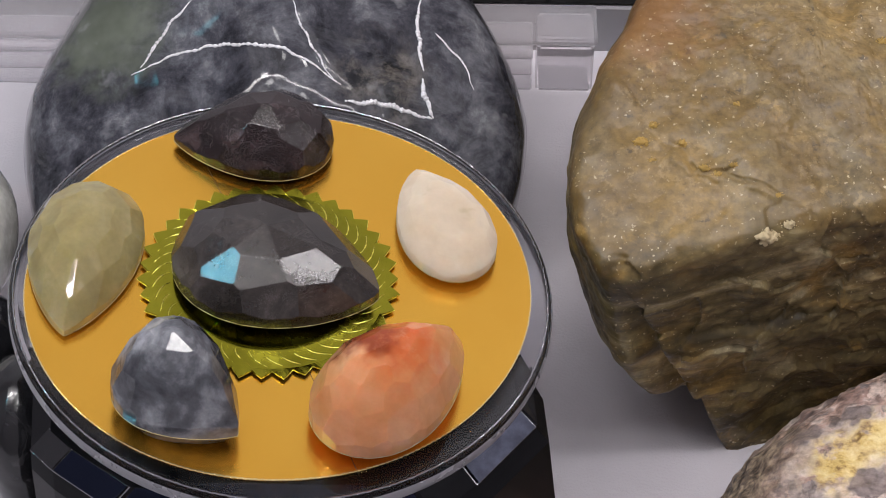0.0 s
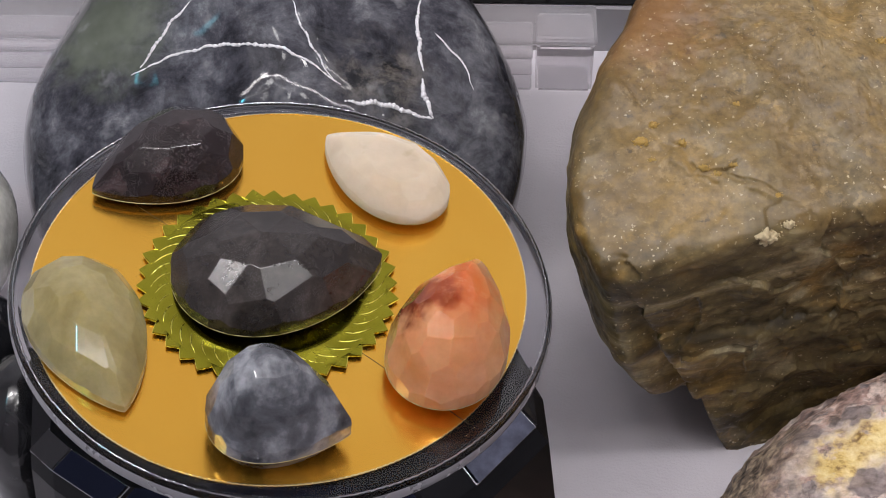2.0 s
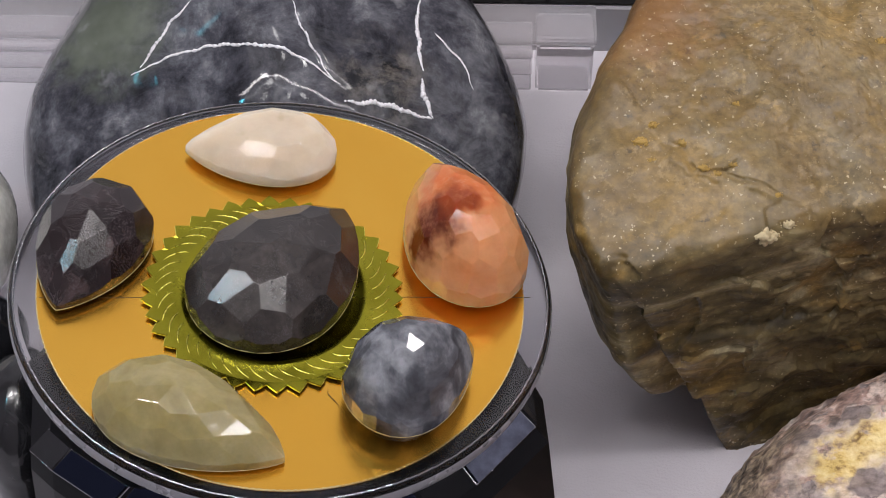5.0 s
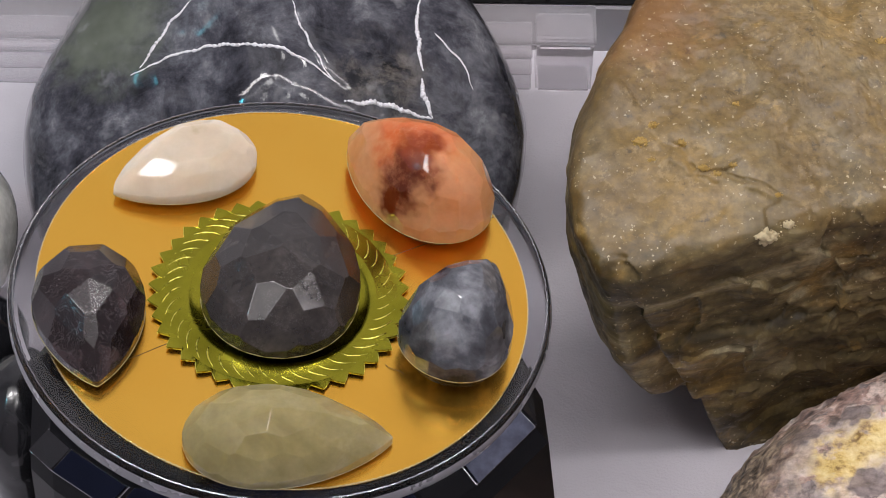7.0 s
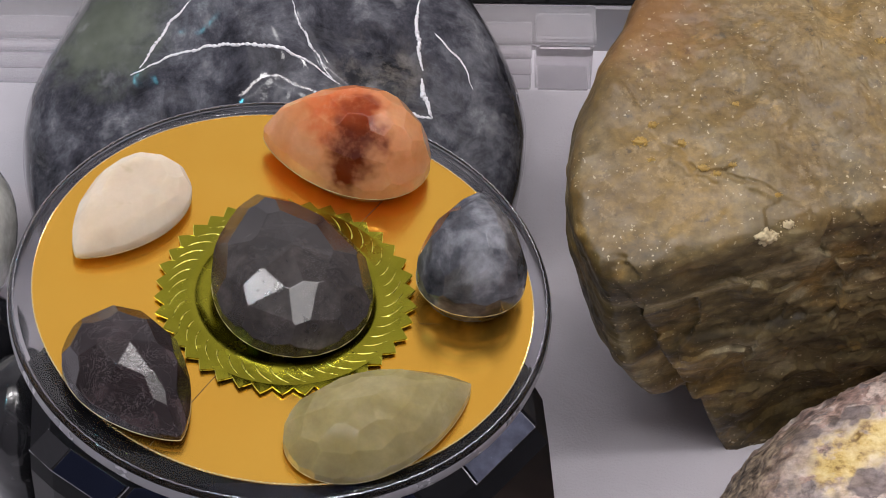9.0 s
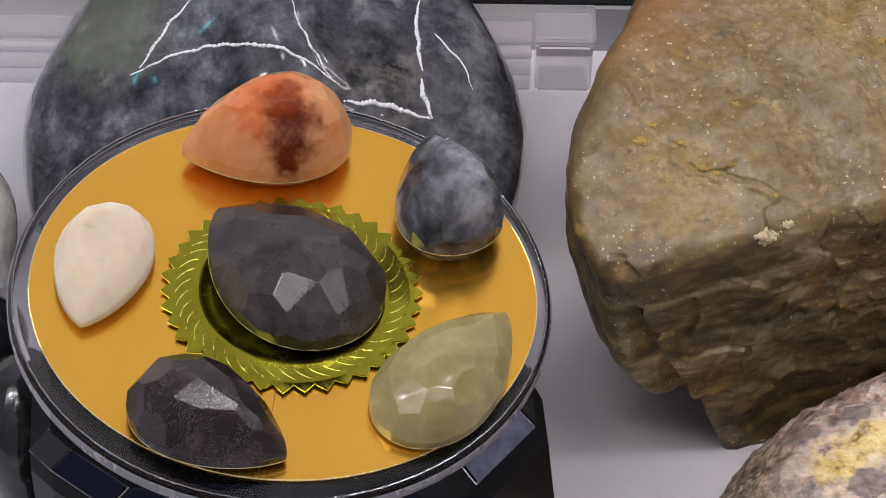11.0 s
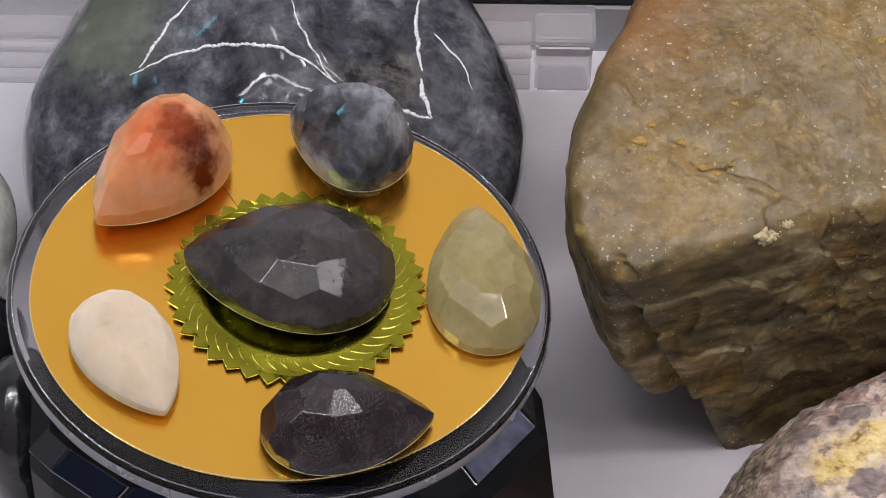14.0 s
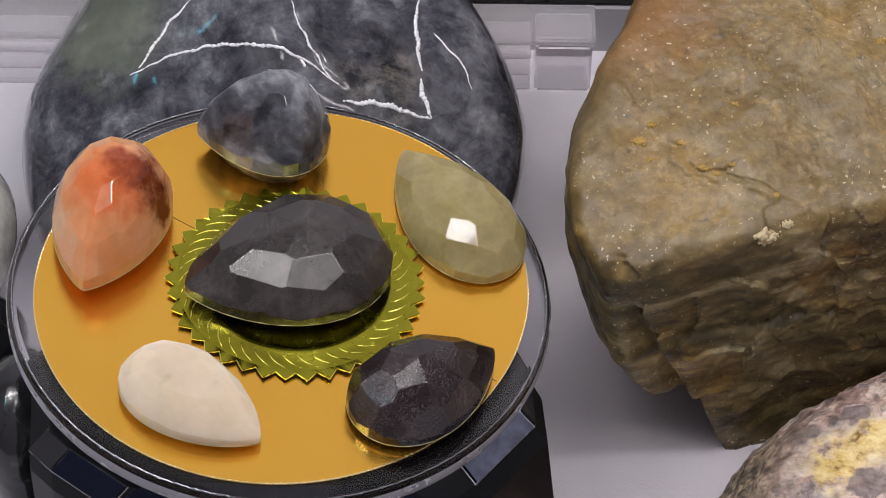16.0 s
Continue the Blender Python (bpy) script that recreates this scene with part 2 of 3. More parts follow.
def mat_pink():
    m, nt, b = nodes_of("pink_grey_rough_stone", 0.6)
    v = coords(nt)
    wv = nt.nodes.new("ShaderNodeTexNoise")
    wv.inputs["Scale"].default_value = 170
    wv.inputs["Detail"].default_value = 5
    nt.links.new(v, wv.inputs["Vector"])
    off = nt.nodes.new("ShaderNodeVectorMath")
    off.operation = "MULTIPLY_ADD"
    nt.links.new(wv.outputs["Color"], off.inputs[0])
    off.inputs[1].default_value = (0.011,) * 3
    nt.links.new(v, off.inputs[2])
    # clasts of several colours in a paler ground
    clast = ramp(nt, voronoi(nt, off.outputs[0], 165).outputs["Color"], [(0.26, (0.10, 0.075, 0.075)), (0.36, (0.30, 0.19, 0.16)), (0.50, (0.42, 0.28, 0.23)), (0.64, (0.50, 0.41, 0.36)), (0.74, (0.13, 0.105, 0.11))])
    ground = ramp(nt, noise_tex(nt, v, 210, 7, 0.65, 0.3), [(0.38, (0.06, 0.042, 0.034)), (0.45, (0.25, 0.165, 0.13)), (0.52, (0.47, 0.315, 0.255)), (0.62, (0.68, 0.57, 0.51))])
    c = mix(nt, ramp(nt, noise_tex(nt, v, 95, 4, 0.5), [(0.44, grey(0.1)), (0.54, grey(0.85))]), ground, clast)
    grain = ramp(nt, noise_tex(nt, v, 700, 4, 0.6), [(0.36, grey(0.45)), (0.50, grey(1.0)), (0.64, grey(1.4))])
    c = mix(nt, 0.8, c, mix(nt, 1.0, c, grain, "MULTIPLY"))
    yellow = ramp(nt, noise_tex(nt, v, 330, 5, 0.6), [(0.36, (0.20, 0.11, 0.03)), (0.48, (0.56, 0.39, 0.13)), (0.64, (0.70, 0.56, 0.27))])
    edge = ramp(nt, noise_tex(nt, v, 130, 5, 0.6), [(0.40, grey(0)), (0.47, grey(1))])
    pale = ramp(nt, noise_tex(nt, v, 420, 5, 0.6), [(0.36, (0.30, 0.24, 0.22)), (0.56, (0.62, 0.52, 0.47))])
    for cen, rad in (((-0.0290, 0.0060, 0.0268), 0.0145), ((-0.0195, 0.0105, 0.0286), 0.0125)):
        c = mix(nt, mix(nt, 1.0, blob(nt, cen, rad, 0.006), edge, "MULTIPLY"), c, pale)
    for cen, rad in (((-0.0285, 0.0055, 0.0268), 0.0110), ((-0.0195, 0.0105, 0.0286), 0.0095)):
        c = mix(nt, mix(nt, 1.0, blob(nt, cen, rad, 0.006), edge, "MULTIPLY"), c, yellow)
    dark = ramp(nt, noise_tex(nt, v, 500, 4, 0.6), [(0.36, (0.10, 0.078, 0.076)), (0.60, (0.24, 0.19, 0.18))])
    for cen, rad in (((-0.0225, -0.0010, 0.0278), 0.0062), ((-0.0335, 0.0150, 0.0235), 0.0050), ((-0.0230, 0.0180, 0.0255), 0.0045), ((-0.0390, 0.0165, 0.0195), 0.0030)):
        c = mix(nt, ramp(nt, blob(nt, cen, rad, 0.0025), [(0.20, grey(0)), (0.45, grey(0.9))]), c, dark)
    rough_side = ramp(nt, noise_tex(nt, v, 520, 5, 0.7), [(0.38, (0.035, 0.026, 0.02)), (0.50, (0.17, 0.125, 0.09)), (0.64, (0.40, 0.31, 0.21))])
    c = mix(nt, blob(nt, (-0.047, 0.010, 0.008), 0.028, 0.004), c, rough_side)
    nt.links.new(c, b.inputs["Base Color"])
    nt.links.new(ramp(nt, noise_tex(nt, v, 400, 5), [(0.35, grey(0.28)), (0.65, grey(0.65))]), b.inputs["Roughness"])
    h = mix(nt, 0.5, noise_tex(nt, v, 260, 5, 0.6), noise_tex(nt, v, 900, 3))
    bump(nt, b, h, 0.6, 0.0009)
    return m


CLOTH = mat_cloth()
BOARD = mat_plain("grey_white_board", (0.29, 0.275, 0.29), 0.6, 0.0, 0.08, 20)
BLACK = mat_plain("black_gloss_plastic", (0.005, 0.005, 0.006), 0.16)
BLACK.node_tree.nodes["Principled BSDF"].inputs["Specular IOR Level"].default_value = 0.15
NAVY = mat_plain("dark_blue_mirror_panel", (0.014, 0.018, 0.036), 0.10, 0.9)
SILVER = mat_plain("scratched_silver_panel", (0.22, 0.245, 0.32), 0.11, 1.0, 0.8, 300, 0.10)
CELL = mat_plain("brown_solar_cell", (0.06, 0.04, 0.035), 0.2)
TRIM = mat_plain("black_metal_trim", (0.01, 0.01, 0.011), 0.35)
# Paint of the unseen room, kept pale to brighten what the gold reflects.
WALL = mat_plain("added_room_paint", (0.62, 0.60, 0.63), 0.8, 0.0, 0.1, 3)
ACRYLIC = mat_glass("clear_acrylic", (0.66, 0.64, 0.66), 0.16, 1.12)
ACRYLIC.node_tree.nodes["Principled BSDF"].inputs["Transmission Weight"].default_value = 0.85
FROST = mat_glass("clear_disc_acrylic", (0.80, 0.80, 0.83), 0.03)
EDGE = mat_glass("frosted_acrylic_edge", (0.36, 0.35, 0.38), 0.25)
EDGE.node_tree.nodes["Principled BSDF"].inputs["Transmission Weight"].default_value = 0.45
# Bright metal for highlights that are modelled as thin edge lines.
EDGE_SHINE = mat_plain("bright_edge_shine", (0.45, 0.45, 0.48), 0.15, 0.9, 0.2, 800, 0.3)
GOLD = mat_gold()
CRIMP = mat_plain("bright_gold_edge", (0.95, 0.75, 0.38), 0.25, 1.0, 0.15, 600)
FOIL = mat_foil()
# Brighter copy of the foil: glints on ribs and edges put into the colour.
RIB = mat_plain("brightened_foil_edge", (0.85, 0.79, 0.16), 0.3, 1.0, 0.15, 300)
JADE = mat_jade()
# White tone that carries the LED reflections modelled on the jade.
LED_STREAK = mat_plain("modelled_led_streak", (0.75, 0.73, 0.76), 0.15, 0.0, 0.25, 900, 0.5)
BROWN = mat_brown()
PINK = mat_pink()
PALE = mat_gem("pale_polished_stone", [(0.3, (0.42, 0.42, 0.38)), (0.6, (0.58, 0.57, 0.53)), (0.8, (0.68, 0.66, 0.64))], 40, 0.15)
CRUST = mat_plain("cream_mineral_crust", (0.55, 0.45, 0.27), 0.7, 0.0, 0.35, 900, 0.6)
OCHRE = mat_plain("ochre_crumbs", (0.42, 0.27, 0.07), 0.5, 0.0, 0.4, 900, 0.6)
ONYX = mat_plain("black_polished_stone", (0.012, 0.012, 0.014), 0.08)
STREAKED = mat_gem("black_streaked_stone", [(0.40, (0.006, 0.006, 0.007)), (0.58, (0.014, 0.014, 0.016)), (0.74, (0.060, 0.058, 0.060))], 70, 0.16, distort=1.6)
STREAKED.node_tree.nodes["Principled BSDF"].inputs["Coat Weight"].default_value = 0.2
# Tan tone painted for the gold and foil mirrored along each gem's girdle.
GIRDLE = mat_plain("reflected_gold_line", (0.40, 0.34, 0.18), 0.2, 0.0, 0.3, 500)
HAIR = mat_plain("dark_thread", (0.06, 0.035, 0.01), 0.6)


# ---- mesh helpers ----
def obj(name, verts, faces, material, parent=None, label="", smooth=False):
    me = bpy.data.meshes.new(name)
    me.from_pydata([tuple(map(float, q)) for q in verts], [], faces)
    me.materials.append(material)
    bm = bmesh.new()
    bm.from_mesh(me)
    bmesh.ops.recalc_face_normals(bm, faces=bm.faces)
    bm.to_mesh(me)
    bm.free()
    for q in me.polygons:
        q.use_smooth = smooth
    ob = new(name, me)
    if parent:
        ob.parent = parent
    if label:
        tagged(ob, label)
    return ob


def part(name, bm, material, parent, label="", smooth=False):
    me = bpy.data.meshes.new(name)
    bmesh.ops.recalc_face_normals(bm, faces=bm.faces)
    bm.to_mesh(me)
    bm.free()
    me.materials.append(material)
    for q in me.polygons:
        q.use_smooth = smooth
    ob = new(name, me)
    if parent:
        ob.parent = parent
    if label:
        tagged(ob, label)
    return ob


def box_bm(lo, hi, bevel=0.0):
    bm = bmesh.new()
    bmesh.ops.create_cube(bm, size=1)
    for v in bm.verts:
        v.co = Vector([(lo[i] + hi[i]) / 2 + v.co[i] * (hi[i] - lo[i]) for i in range(3)])
    if bevel:
        bmesh.ops.bevel(bm, geom=bm.edges[:], offset=bevel, segments=2, affect="EDGES")
    return bm


def lathe_bm(profile, n):
    """Turns (radius, height) pairs round z; a radius of 0 closes to a point."""
    bm = bmesh.new()
    rings = []
    for r, z in profile:
        if r == 0:
            rings.append([bm.verts.new((0, 0, z))])
        else:
            rings.append([bm.verts.new((r * math.cos(math.tau * i / n), r * math.sin(math.tau * i / n), z)) for i in range(n)])
    for a, b in zip(rings, rings[1:]):
        for i in range(n):
            j = (i + 1) % n
            if len(a) == 1:
                bm.faces.new((a[0], b[i], b[j]))
            elif len(b) == 1:
                bm.faces.new((a[i], a[j], b[0]))
            else:
                bm.faces.new((a[i], a[j], b[j], b[i]))
    return bm


def tube_bm(points, radius, sides=6, taper=True, uneven=0.0):
    bm = bmesh.new()
    rings = []
    pts = [Vector(q) for q in points]
    for i, q in enumerate(pts):
        d = (pts[min(i + 1, len(pts) - 1)] - pts[max(i - 1, 0)]).normalized()
        a = d.orthogonal().normalized()
        b = d.cross(a)
        r = radius * (1 if not taper else 0.35 + 0.65 * math.sin(math.pi * (i + 0.5) / len(pts)))
        r *= 1 + uneven * (noise.noise(q * 1900) + 0.3 * math.sin(i * 1.7))
        rings.append([bm.verts.new(q + r * (math.cos(math.tau * k / sides) * a + math.sin(math.tau * k / sides) * b)) for k in range(sides)])
    for x, y in zip(rings, rings[1:]):
        for k in range(sides):
            bm.faces.new((x[k], x[(k + 1) % sides], y[(k + 1) % sides], y[k]))
    bm.faces.new(rings[0])
    bm.faces.new(rings[-1])
    return bm


def rock_radius(d, planes, k):
    s = 0.0
    for nx, ny, nz, dist in planes:
        c = d[0] * nx + d[1] * ny + d[2] * nz
        if c > 0:
            s += (c / dist) ** k
    return s ** (-1.0 / k)


def rock_verts(planes, k, rough, nu, nv, seed, shape=None):
    off = Vector((seed * 3.1, seed * 1.7, seed * 5.3))
    verts, faces = [], []
    for j in range(nv + 1):
        t = math.pi * j / nv
        for i in range(nu):
            f = math.tau * i / nu
            d = Vector((math.sin(t) * math.cos(f), math.sin(t) * math.sin(f), math.cos(t)))
            r = rock_radius(d, planes, k)
            p = d * r
            for amp, freq in rough:
                r += amp * noise.fractal((p + off) * freq, 0.7, 2.1, 4)
            if shape:
                r += shape(d * r)
            verts.append(d * r)
    for j in range(nv):
        for i in range(nu):
            a, b = j * nu + i, j * nu + (i + 1) % nu
            faces.append((a, b, b + nu, a + nu))
    return verts, faces


def rock(name, centre, planes, k, rough, material, nu=200, nv=110, seed=1, shape=None):
    verts, faces = rock_verts(planes, k, rough, nu, nv, seed, shape)
    low = -centre[2] - 0.0005
    for v in verts:
        v.z = max(v.z, low)
    ob = obj(name, verts, faces, material, None, "", True)
    ob.matrix_world = pose(*centre)
    return ob


# ---- structure ----
floor = part("floor", box_bm((-1.2, -1.2, -0.03), (1.2, 0.32, 0)), CLOTH, None)
tagged(floor, "white cloth covered showcase shelf with faint creases", "shelf surface", kind="structure")
# Unseen wall, added as something pale for the gold card to reflect.
wall = part("wall_north", box_bm((-1.2, 0.32, -0.03), (1.2, 0.36, 1.9)), WALL, None)
tagged(wall, "plain grey-white unseen wall added behind the shelf", "wall", kind="structure")
step = part("backboard", box_bm((-1.2, 0.1465, 0.0), (1.2, 0.32, 0.0148)), BOARD, None)
tagged(step, "low grey-white step along the back of the shelf", "step", kind="structure")
# Rest of the unseen room, added for bounced light and reflections.
for nm, lo, hi in (("wall_south", (-1.2, -1.24, -0.03), (1.2, -1.2, 1.9)), ("wall_west", (-1.24, -1.24, -0.03), (-1.2, 0.36, 1.9)), ("wall_east", (1.2, -1.24, -0.03), (1.24, 0.36, 1.9))):
    tagged(part(nm, box_bm(lo, hi), WALL, None), "plain grey painted wall of an added, unseen room", "wall", kind="structure")
tagged(part("ceiling", box_bm((-1.24, -1.24, 1.9), (1.24, 0.36, 1.94)), WALL, None), "plain grey painted ceiling of an added, unseen room", "ceiling", kind="structure")

# black rail along the back of the shelf
rail = part("trim", box_bm((-0.02, 0.1475, 0.0152), (1.0, 0.30, 0.030), 0.0008), TRIM, None)
tagged(rail, "black metal rail along the back of the shelf", "rail", kind="structure")


# ---- acrylic riser ----
def acrylic_riser():
    e = tagged(new("acrylic_riser"), "clear acrylic display riser of stacked plates standing at the back", "display riser")
    e.matrix_world = pose(0, 0.1305, 0)
    for z0, z1 in ((0.0, 0.0020), (0.0052, 0.0070), (0.0108, 0.0126)):
        part("plate", box_bm((-0.19, 0.0006, z0), (0.055, 0.0130, z1), 0.0004), ACRYLIC, e)
    for x in (0.056, -0.10):
        part("leg", box_bm((x, 0.0, 0.0), (x + 0.0145, 0.0130, 0.0162), 0.0008), ACRYLIC, e)
    part("top_plate", box_bm((-0.19, -0.0004, 0.0165), (0.0712, 0.0135, 0.0188), 0.0005), ACRYLIC, e)
    return e


riser = acrylic_riser()
for piece in riser.children:
    piece.visible_shadow = False


# ---- boulders ----
def jade_shape(p):
    # a narrow fold that runs down the upper front, with a broken patch beside it
    x0 = 0.0063 + (0.0351 - p.z) * 1.14 + 0.0008 * noise.noise(p * 160)
    up = 1 / (1 + math.exp(max(-40, min(40, (0.0245 - p.z) / 0.0012))))
    near = 1 / (1 + math.exp(max(-40, min(40, (p.y + 0.001) / 0.002)))) 
    v = math.exp(-((p.x - x0) / 0.0012) ** 2) * up * near
    w = math.exp(-((p.x - 0.031) / 0.010) ** 2 - ((p.z - 0.0205) / 0.006) ** 2)
    return -0.0006 * v + 0.0002 * w * noise.noise(p * 330)


JADE_C = (-0.0095, 0.097, 0.03)
JADE_P = ((-0.81, 0.31, 0.5, 0.0492), (-0.97, 0.0, 0.23, 0.0615), (-0.96, -0.27, -0.05, 0.0625), (0.85, 0.35, 0.39, 0.0535),
          (1.0, -0.01, 0.03, 0.0650), (0.94, -0.27, -0.22, 0.0665), (0.0, 0.66, 0.75, 0.037), (0, 1, 0, 0.040), (0, 0, -1, 0.040),
          (-0.2, -0.75, 0.63, 0.0395), (0.35, -0.70, 0.62, 0.0405), (0, -0.98, 0.1, 0.043), (0, -0.85, -0.5, 0.042), (-0.35, -0.4, 0.85, 0.034), (0.4, -0.2, 0.9, 0.035), (0, 0.8, -0.6, 0.04))
JADE_ROUGH = ((0.0010, 16),)
jade = rock("boulder", JADE_C, JADE_P, 12, JADE_ROUGH, JADE, 260, 150, 2, jade_shape)
tagged(jade, "dark grey-green polished jade boulder with modelled LED reflection streaks", "boulder")

def brown_shape(p):
    # the side lobe lies behind a crease along the front face's edge and draws in below
    gap = -0.0337 - 0.40 * p.z + 0.0010 * noise.noise(p * 80) - p.x
    side = 1 / (1 + math.exp(max(-40, min(40, -gap / 0.0007))))
    low = max(0.0, min(1.0, (0.024 - p.z) / 0.014)) * max(0.0, min(1.0, (-p.y - 0.008) / 0.02))
    d = -low * side * 0.0042 * math.exp(-(max(0.0, gap) / 0.0042) ** 2)
    d += low * side * 0.0040 * math.exp(-((gap - 0.010) / 0.006) ** 2) * math.exp(-((p.z + 0.006) / 0.014) ** 2)
    d -= side * 0.013 * max(0.0, min(1.0, (-0.021 - p.z) / 0.016)) * max(0.0, min(1.0, (-p.y - 0.008) / 0.02))
    # a broken front face with slanting grain, a ledge across it, clefts on the shoulder and pits
    front = max(0.0, min(1.0, (-p.y - 0.034) / 0.008)) * max(0.0, min(1.0, (0.034 - p.z) / 0.008)) * (1 - 0.85 * side)
    q = Vector((p.x * 40 + p.z * 14, p.y * 45, p.z * 110 - p.x * 38))
    d += front * (0.0016 * noise.noise(q * 0.6) + 0.0014 * noise.noise(p * 55) + 0.0006 * noise.noise(q * 1.9) + 0.0003 * abs(noise.noise(q * 3.7)))
    w = (p.z + 0.0012 - 0.06 * (p.x + 0.02) + 0.0016 * noise.noise(p * 90)) / 0.0004
    d += front * 0.0013 / (1 + math.exp(max(-40, min(40, w)))) * max(0.0, min(1.0, -p.x / 0.012))
    for cx, cy, slope, long in ((-0.0275, -0.0345, -0.9, 0.0055), (-0.0390, -0.0190, -0.5, 0.0030), (-0.0180, -0.0390, -2.5, 0.0040), (-0.0210, -0.0365, 1.6, 0.0016)):
        x0 = cx + (p.y - cy) * slope + 0.004 * noise.noise(p * 170) + 0.0012 * noise.noise(p * 600)
        d -= (0.0008 + 0.0009 * noise.noise(p * 320)) * math.exp(-((p.x - x0) / 0.0009) ** 2) * math.exp(-((p.y - cy) / long) ** 2) * (p.z > 0.0)
        d += 0.0007 * math.exp(-((p.x - x0 + 0.0032) / 0.0024) ** 2) * math.exp(-((p.y - cy) / long) ** 2) * (p.z > 0.0) * (0.6 + noise.noise(p * 260))
    d -= 0.0030 * max(0.0, noise.noise(p * 95 + Vector((7, 3, 1))) - 0.42)
    # conchoidal chips: each cell is a small plane of its own tilt
    chip = max(0.55 * front, 0.025)
    for size, tilt in ((85, 0.30), (230, 0.18)):
        q = p * size + noise.noise_vector(p * size * 1.7) * 0.35
        near = noise.voronoi(q)[1][0]
        d += chip * tilt / size * max(-0.6, min(0.6, (q - near).dot(noise.cell_vector(near * 7.3) * 2 - Vector((1, 1, 1)))))
    return d + 0.00012 * noise.fractal(p * 420, 0.6, 2.2, 3)


def skin(u, planes, k, rough, seed, shape):
    """The distance from a rock's centre to its skin in the direction u."""
    u = u.normalized()
    r = rock_radius(u, planes, k)
    p = u * r
    off = Vector((seed * 3.1, seed * 1.7, seed * 5.3))
    for amp, freq in rough:
        r += amp * noise.fractal((p + off) * freq, 0.7, 2.1, 4)
    return r + (shape(u * r) if shape else 0)


def led_streak(ctrl, radius):
    """A thin white ridge, a little proud of the boulder's skin, modelled as an LED reflection."""
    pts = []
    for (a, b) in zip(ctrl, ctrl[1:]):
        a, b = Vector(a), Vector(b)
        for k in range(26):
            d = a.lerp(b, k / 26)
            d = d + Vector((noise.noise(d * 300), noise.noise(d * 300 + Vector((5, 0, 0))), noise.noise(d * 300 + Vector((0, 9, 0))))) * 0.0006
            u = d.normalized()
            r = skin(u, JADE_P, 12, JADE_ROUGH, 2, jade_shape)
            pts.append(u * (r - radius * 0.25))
    part("led_streak", tube_bm(pts, radius * 1.1, 6, True, 0.6), LED_STREAK, jade, "white streak modelled in place of an LED reflection", True)


# Streak paths follow the LED reflections as seen from the camera.
led_streak(((-0.0168, -0.0018, 0.0323), (-0.022, -0.006, 0.029), (-0.0264, -0.0104, 0.025), (-0.0294, -0.0141, 0.0221)), 0.00038)
led_streak(((-0.031, -0.0150, 0.0205), (-0.0216, -0.0134, 0.0255), (-0.0122, -0.0137, 0.0289), (-0.0043, -0.0147, 0.0307), (0.0048, -0.016, 0.0296), (0.0126, -0.0186, 0.0272), (0.0178, -0.021, 0.0239)), 0.00040)
led_streak(((0.0358, 0.0079, 0.0246), (0.0355, 0.0011, 0.0236), (0.0359, -0.0066, 0.0217), (0.0373, -0.0117, 0.0197)), 0.00052)
led_streak(((0.0368, -0.0135, 0.0193), (0.0374, -0.0175, 0.0177), (0.0396, -0.022, 0.0145)), 0.00062)
led_streak(((0.0190, -0.0248, 0.0222), (0.0243, -0.0229, 0.0205), (0.0307, -0.0222, 0.0181), (0.0396, -0.0221, 0.0144)), 0.00062)
led_streak(((0.0062, -0.0034, 0.0342), (0.0091, -0.0103, 0.0317), (0.0125, -0.016, 0.0283), (0.0165, -0.0208, 0.0244)), 0.00026)
led_streak(((0.0395, -0.0002, 0.0212), (0.0422, -0.0021, 0.0195), (0.0463, -0.0051, 0.0169), (0.049, -0.0118, 0.0142)), 0.00028)

BROWN_C = (0.112, 0.062, 0.045)
BROWN_P = ((-0.89, 0.35, 0.28, 0.0483), (-0.93, 0.29, 0.22, 0.0486), (-1.0, 0.02, -0.05, 0.0498), (-0.9, -0.29, -0.33, 0.0565),
           (-0.96, -0.17, -0.23, 0.0545), (-0.57, -0.61, -0.56, 0.0715), (-0.06, -0.78, -0.62, 0.0720), (0.25, -0.97, -0.05, 0.044),
           (-0.04, -0.30, 0.95, 0.0444), (-0.85, -0.40, -0.35, 0.0560), (0, 0.2, 0.98, 0.05), (0, 1, 0.2, 0.06), (1, 0, 0, 0.07),
           (0.7, -0.7, 0, 0.06), (0, 0, -1, 0.065), (0.2, 0.9, -0.4, 0.06))
BROWN_ROUGH = ((0.0024, 22), (0.0005, 75), (0.00012, 240))
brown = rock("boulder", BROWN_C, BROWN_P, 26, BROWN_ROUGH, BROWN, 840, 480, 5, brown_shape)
tagged(brown, "olive-brown weathered boulder with ochre stains and pits", "boulder")

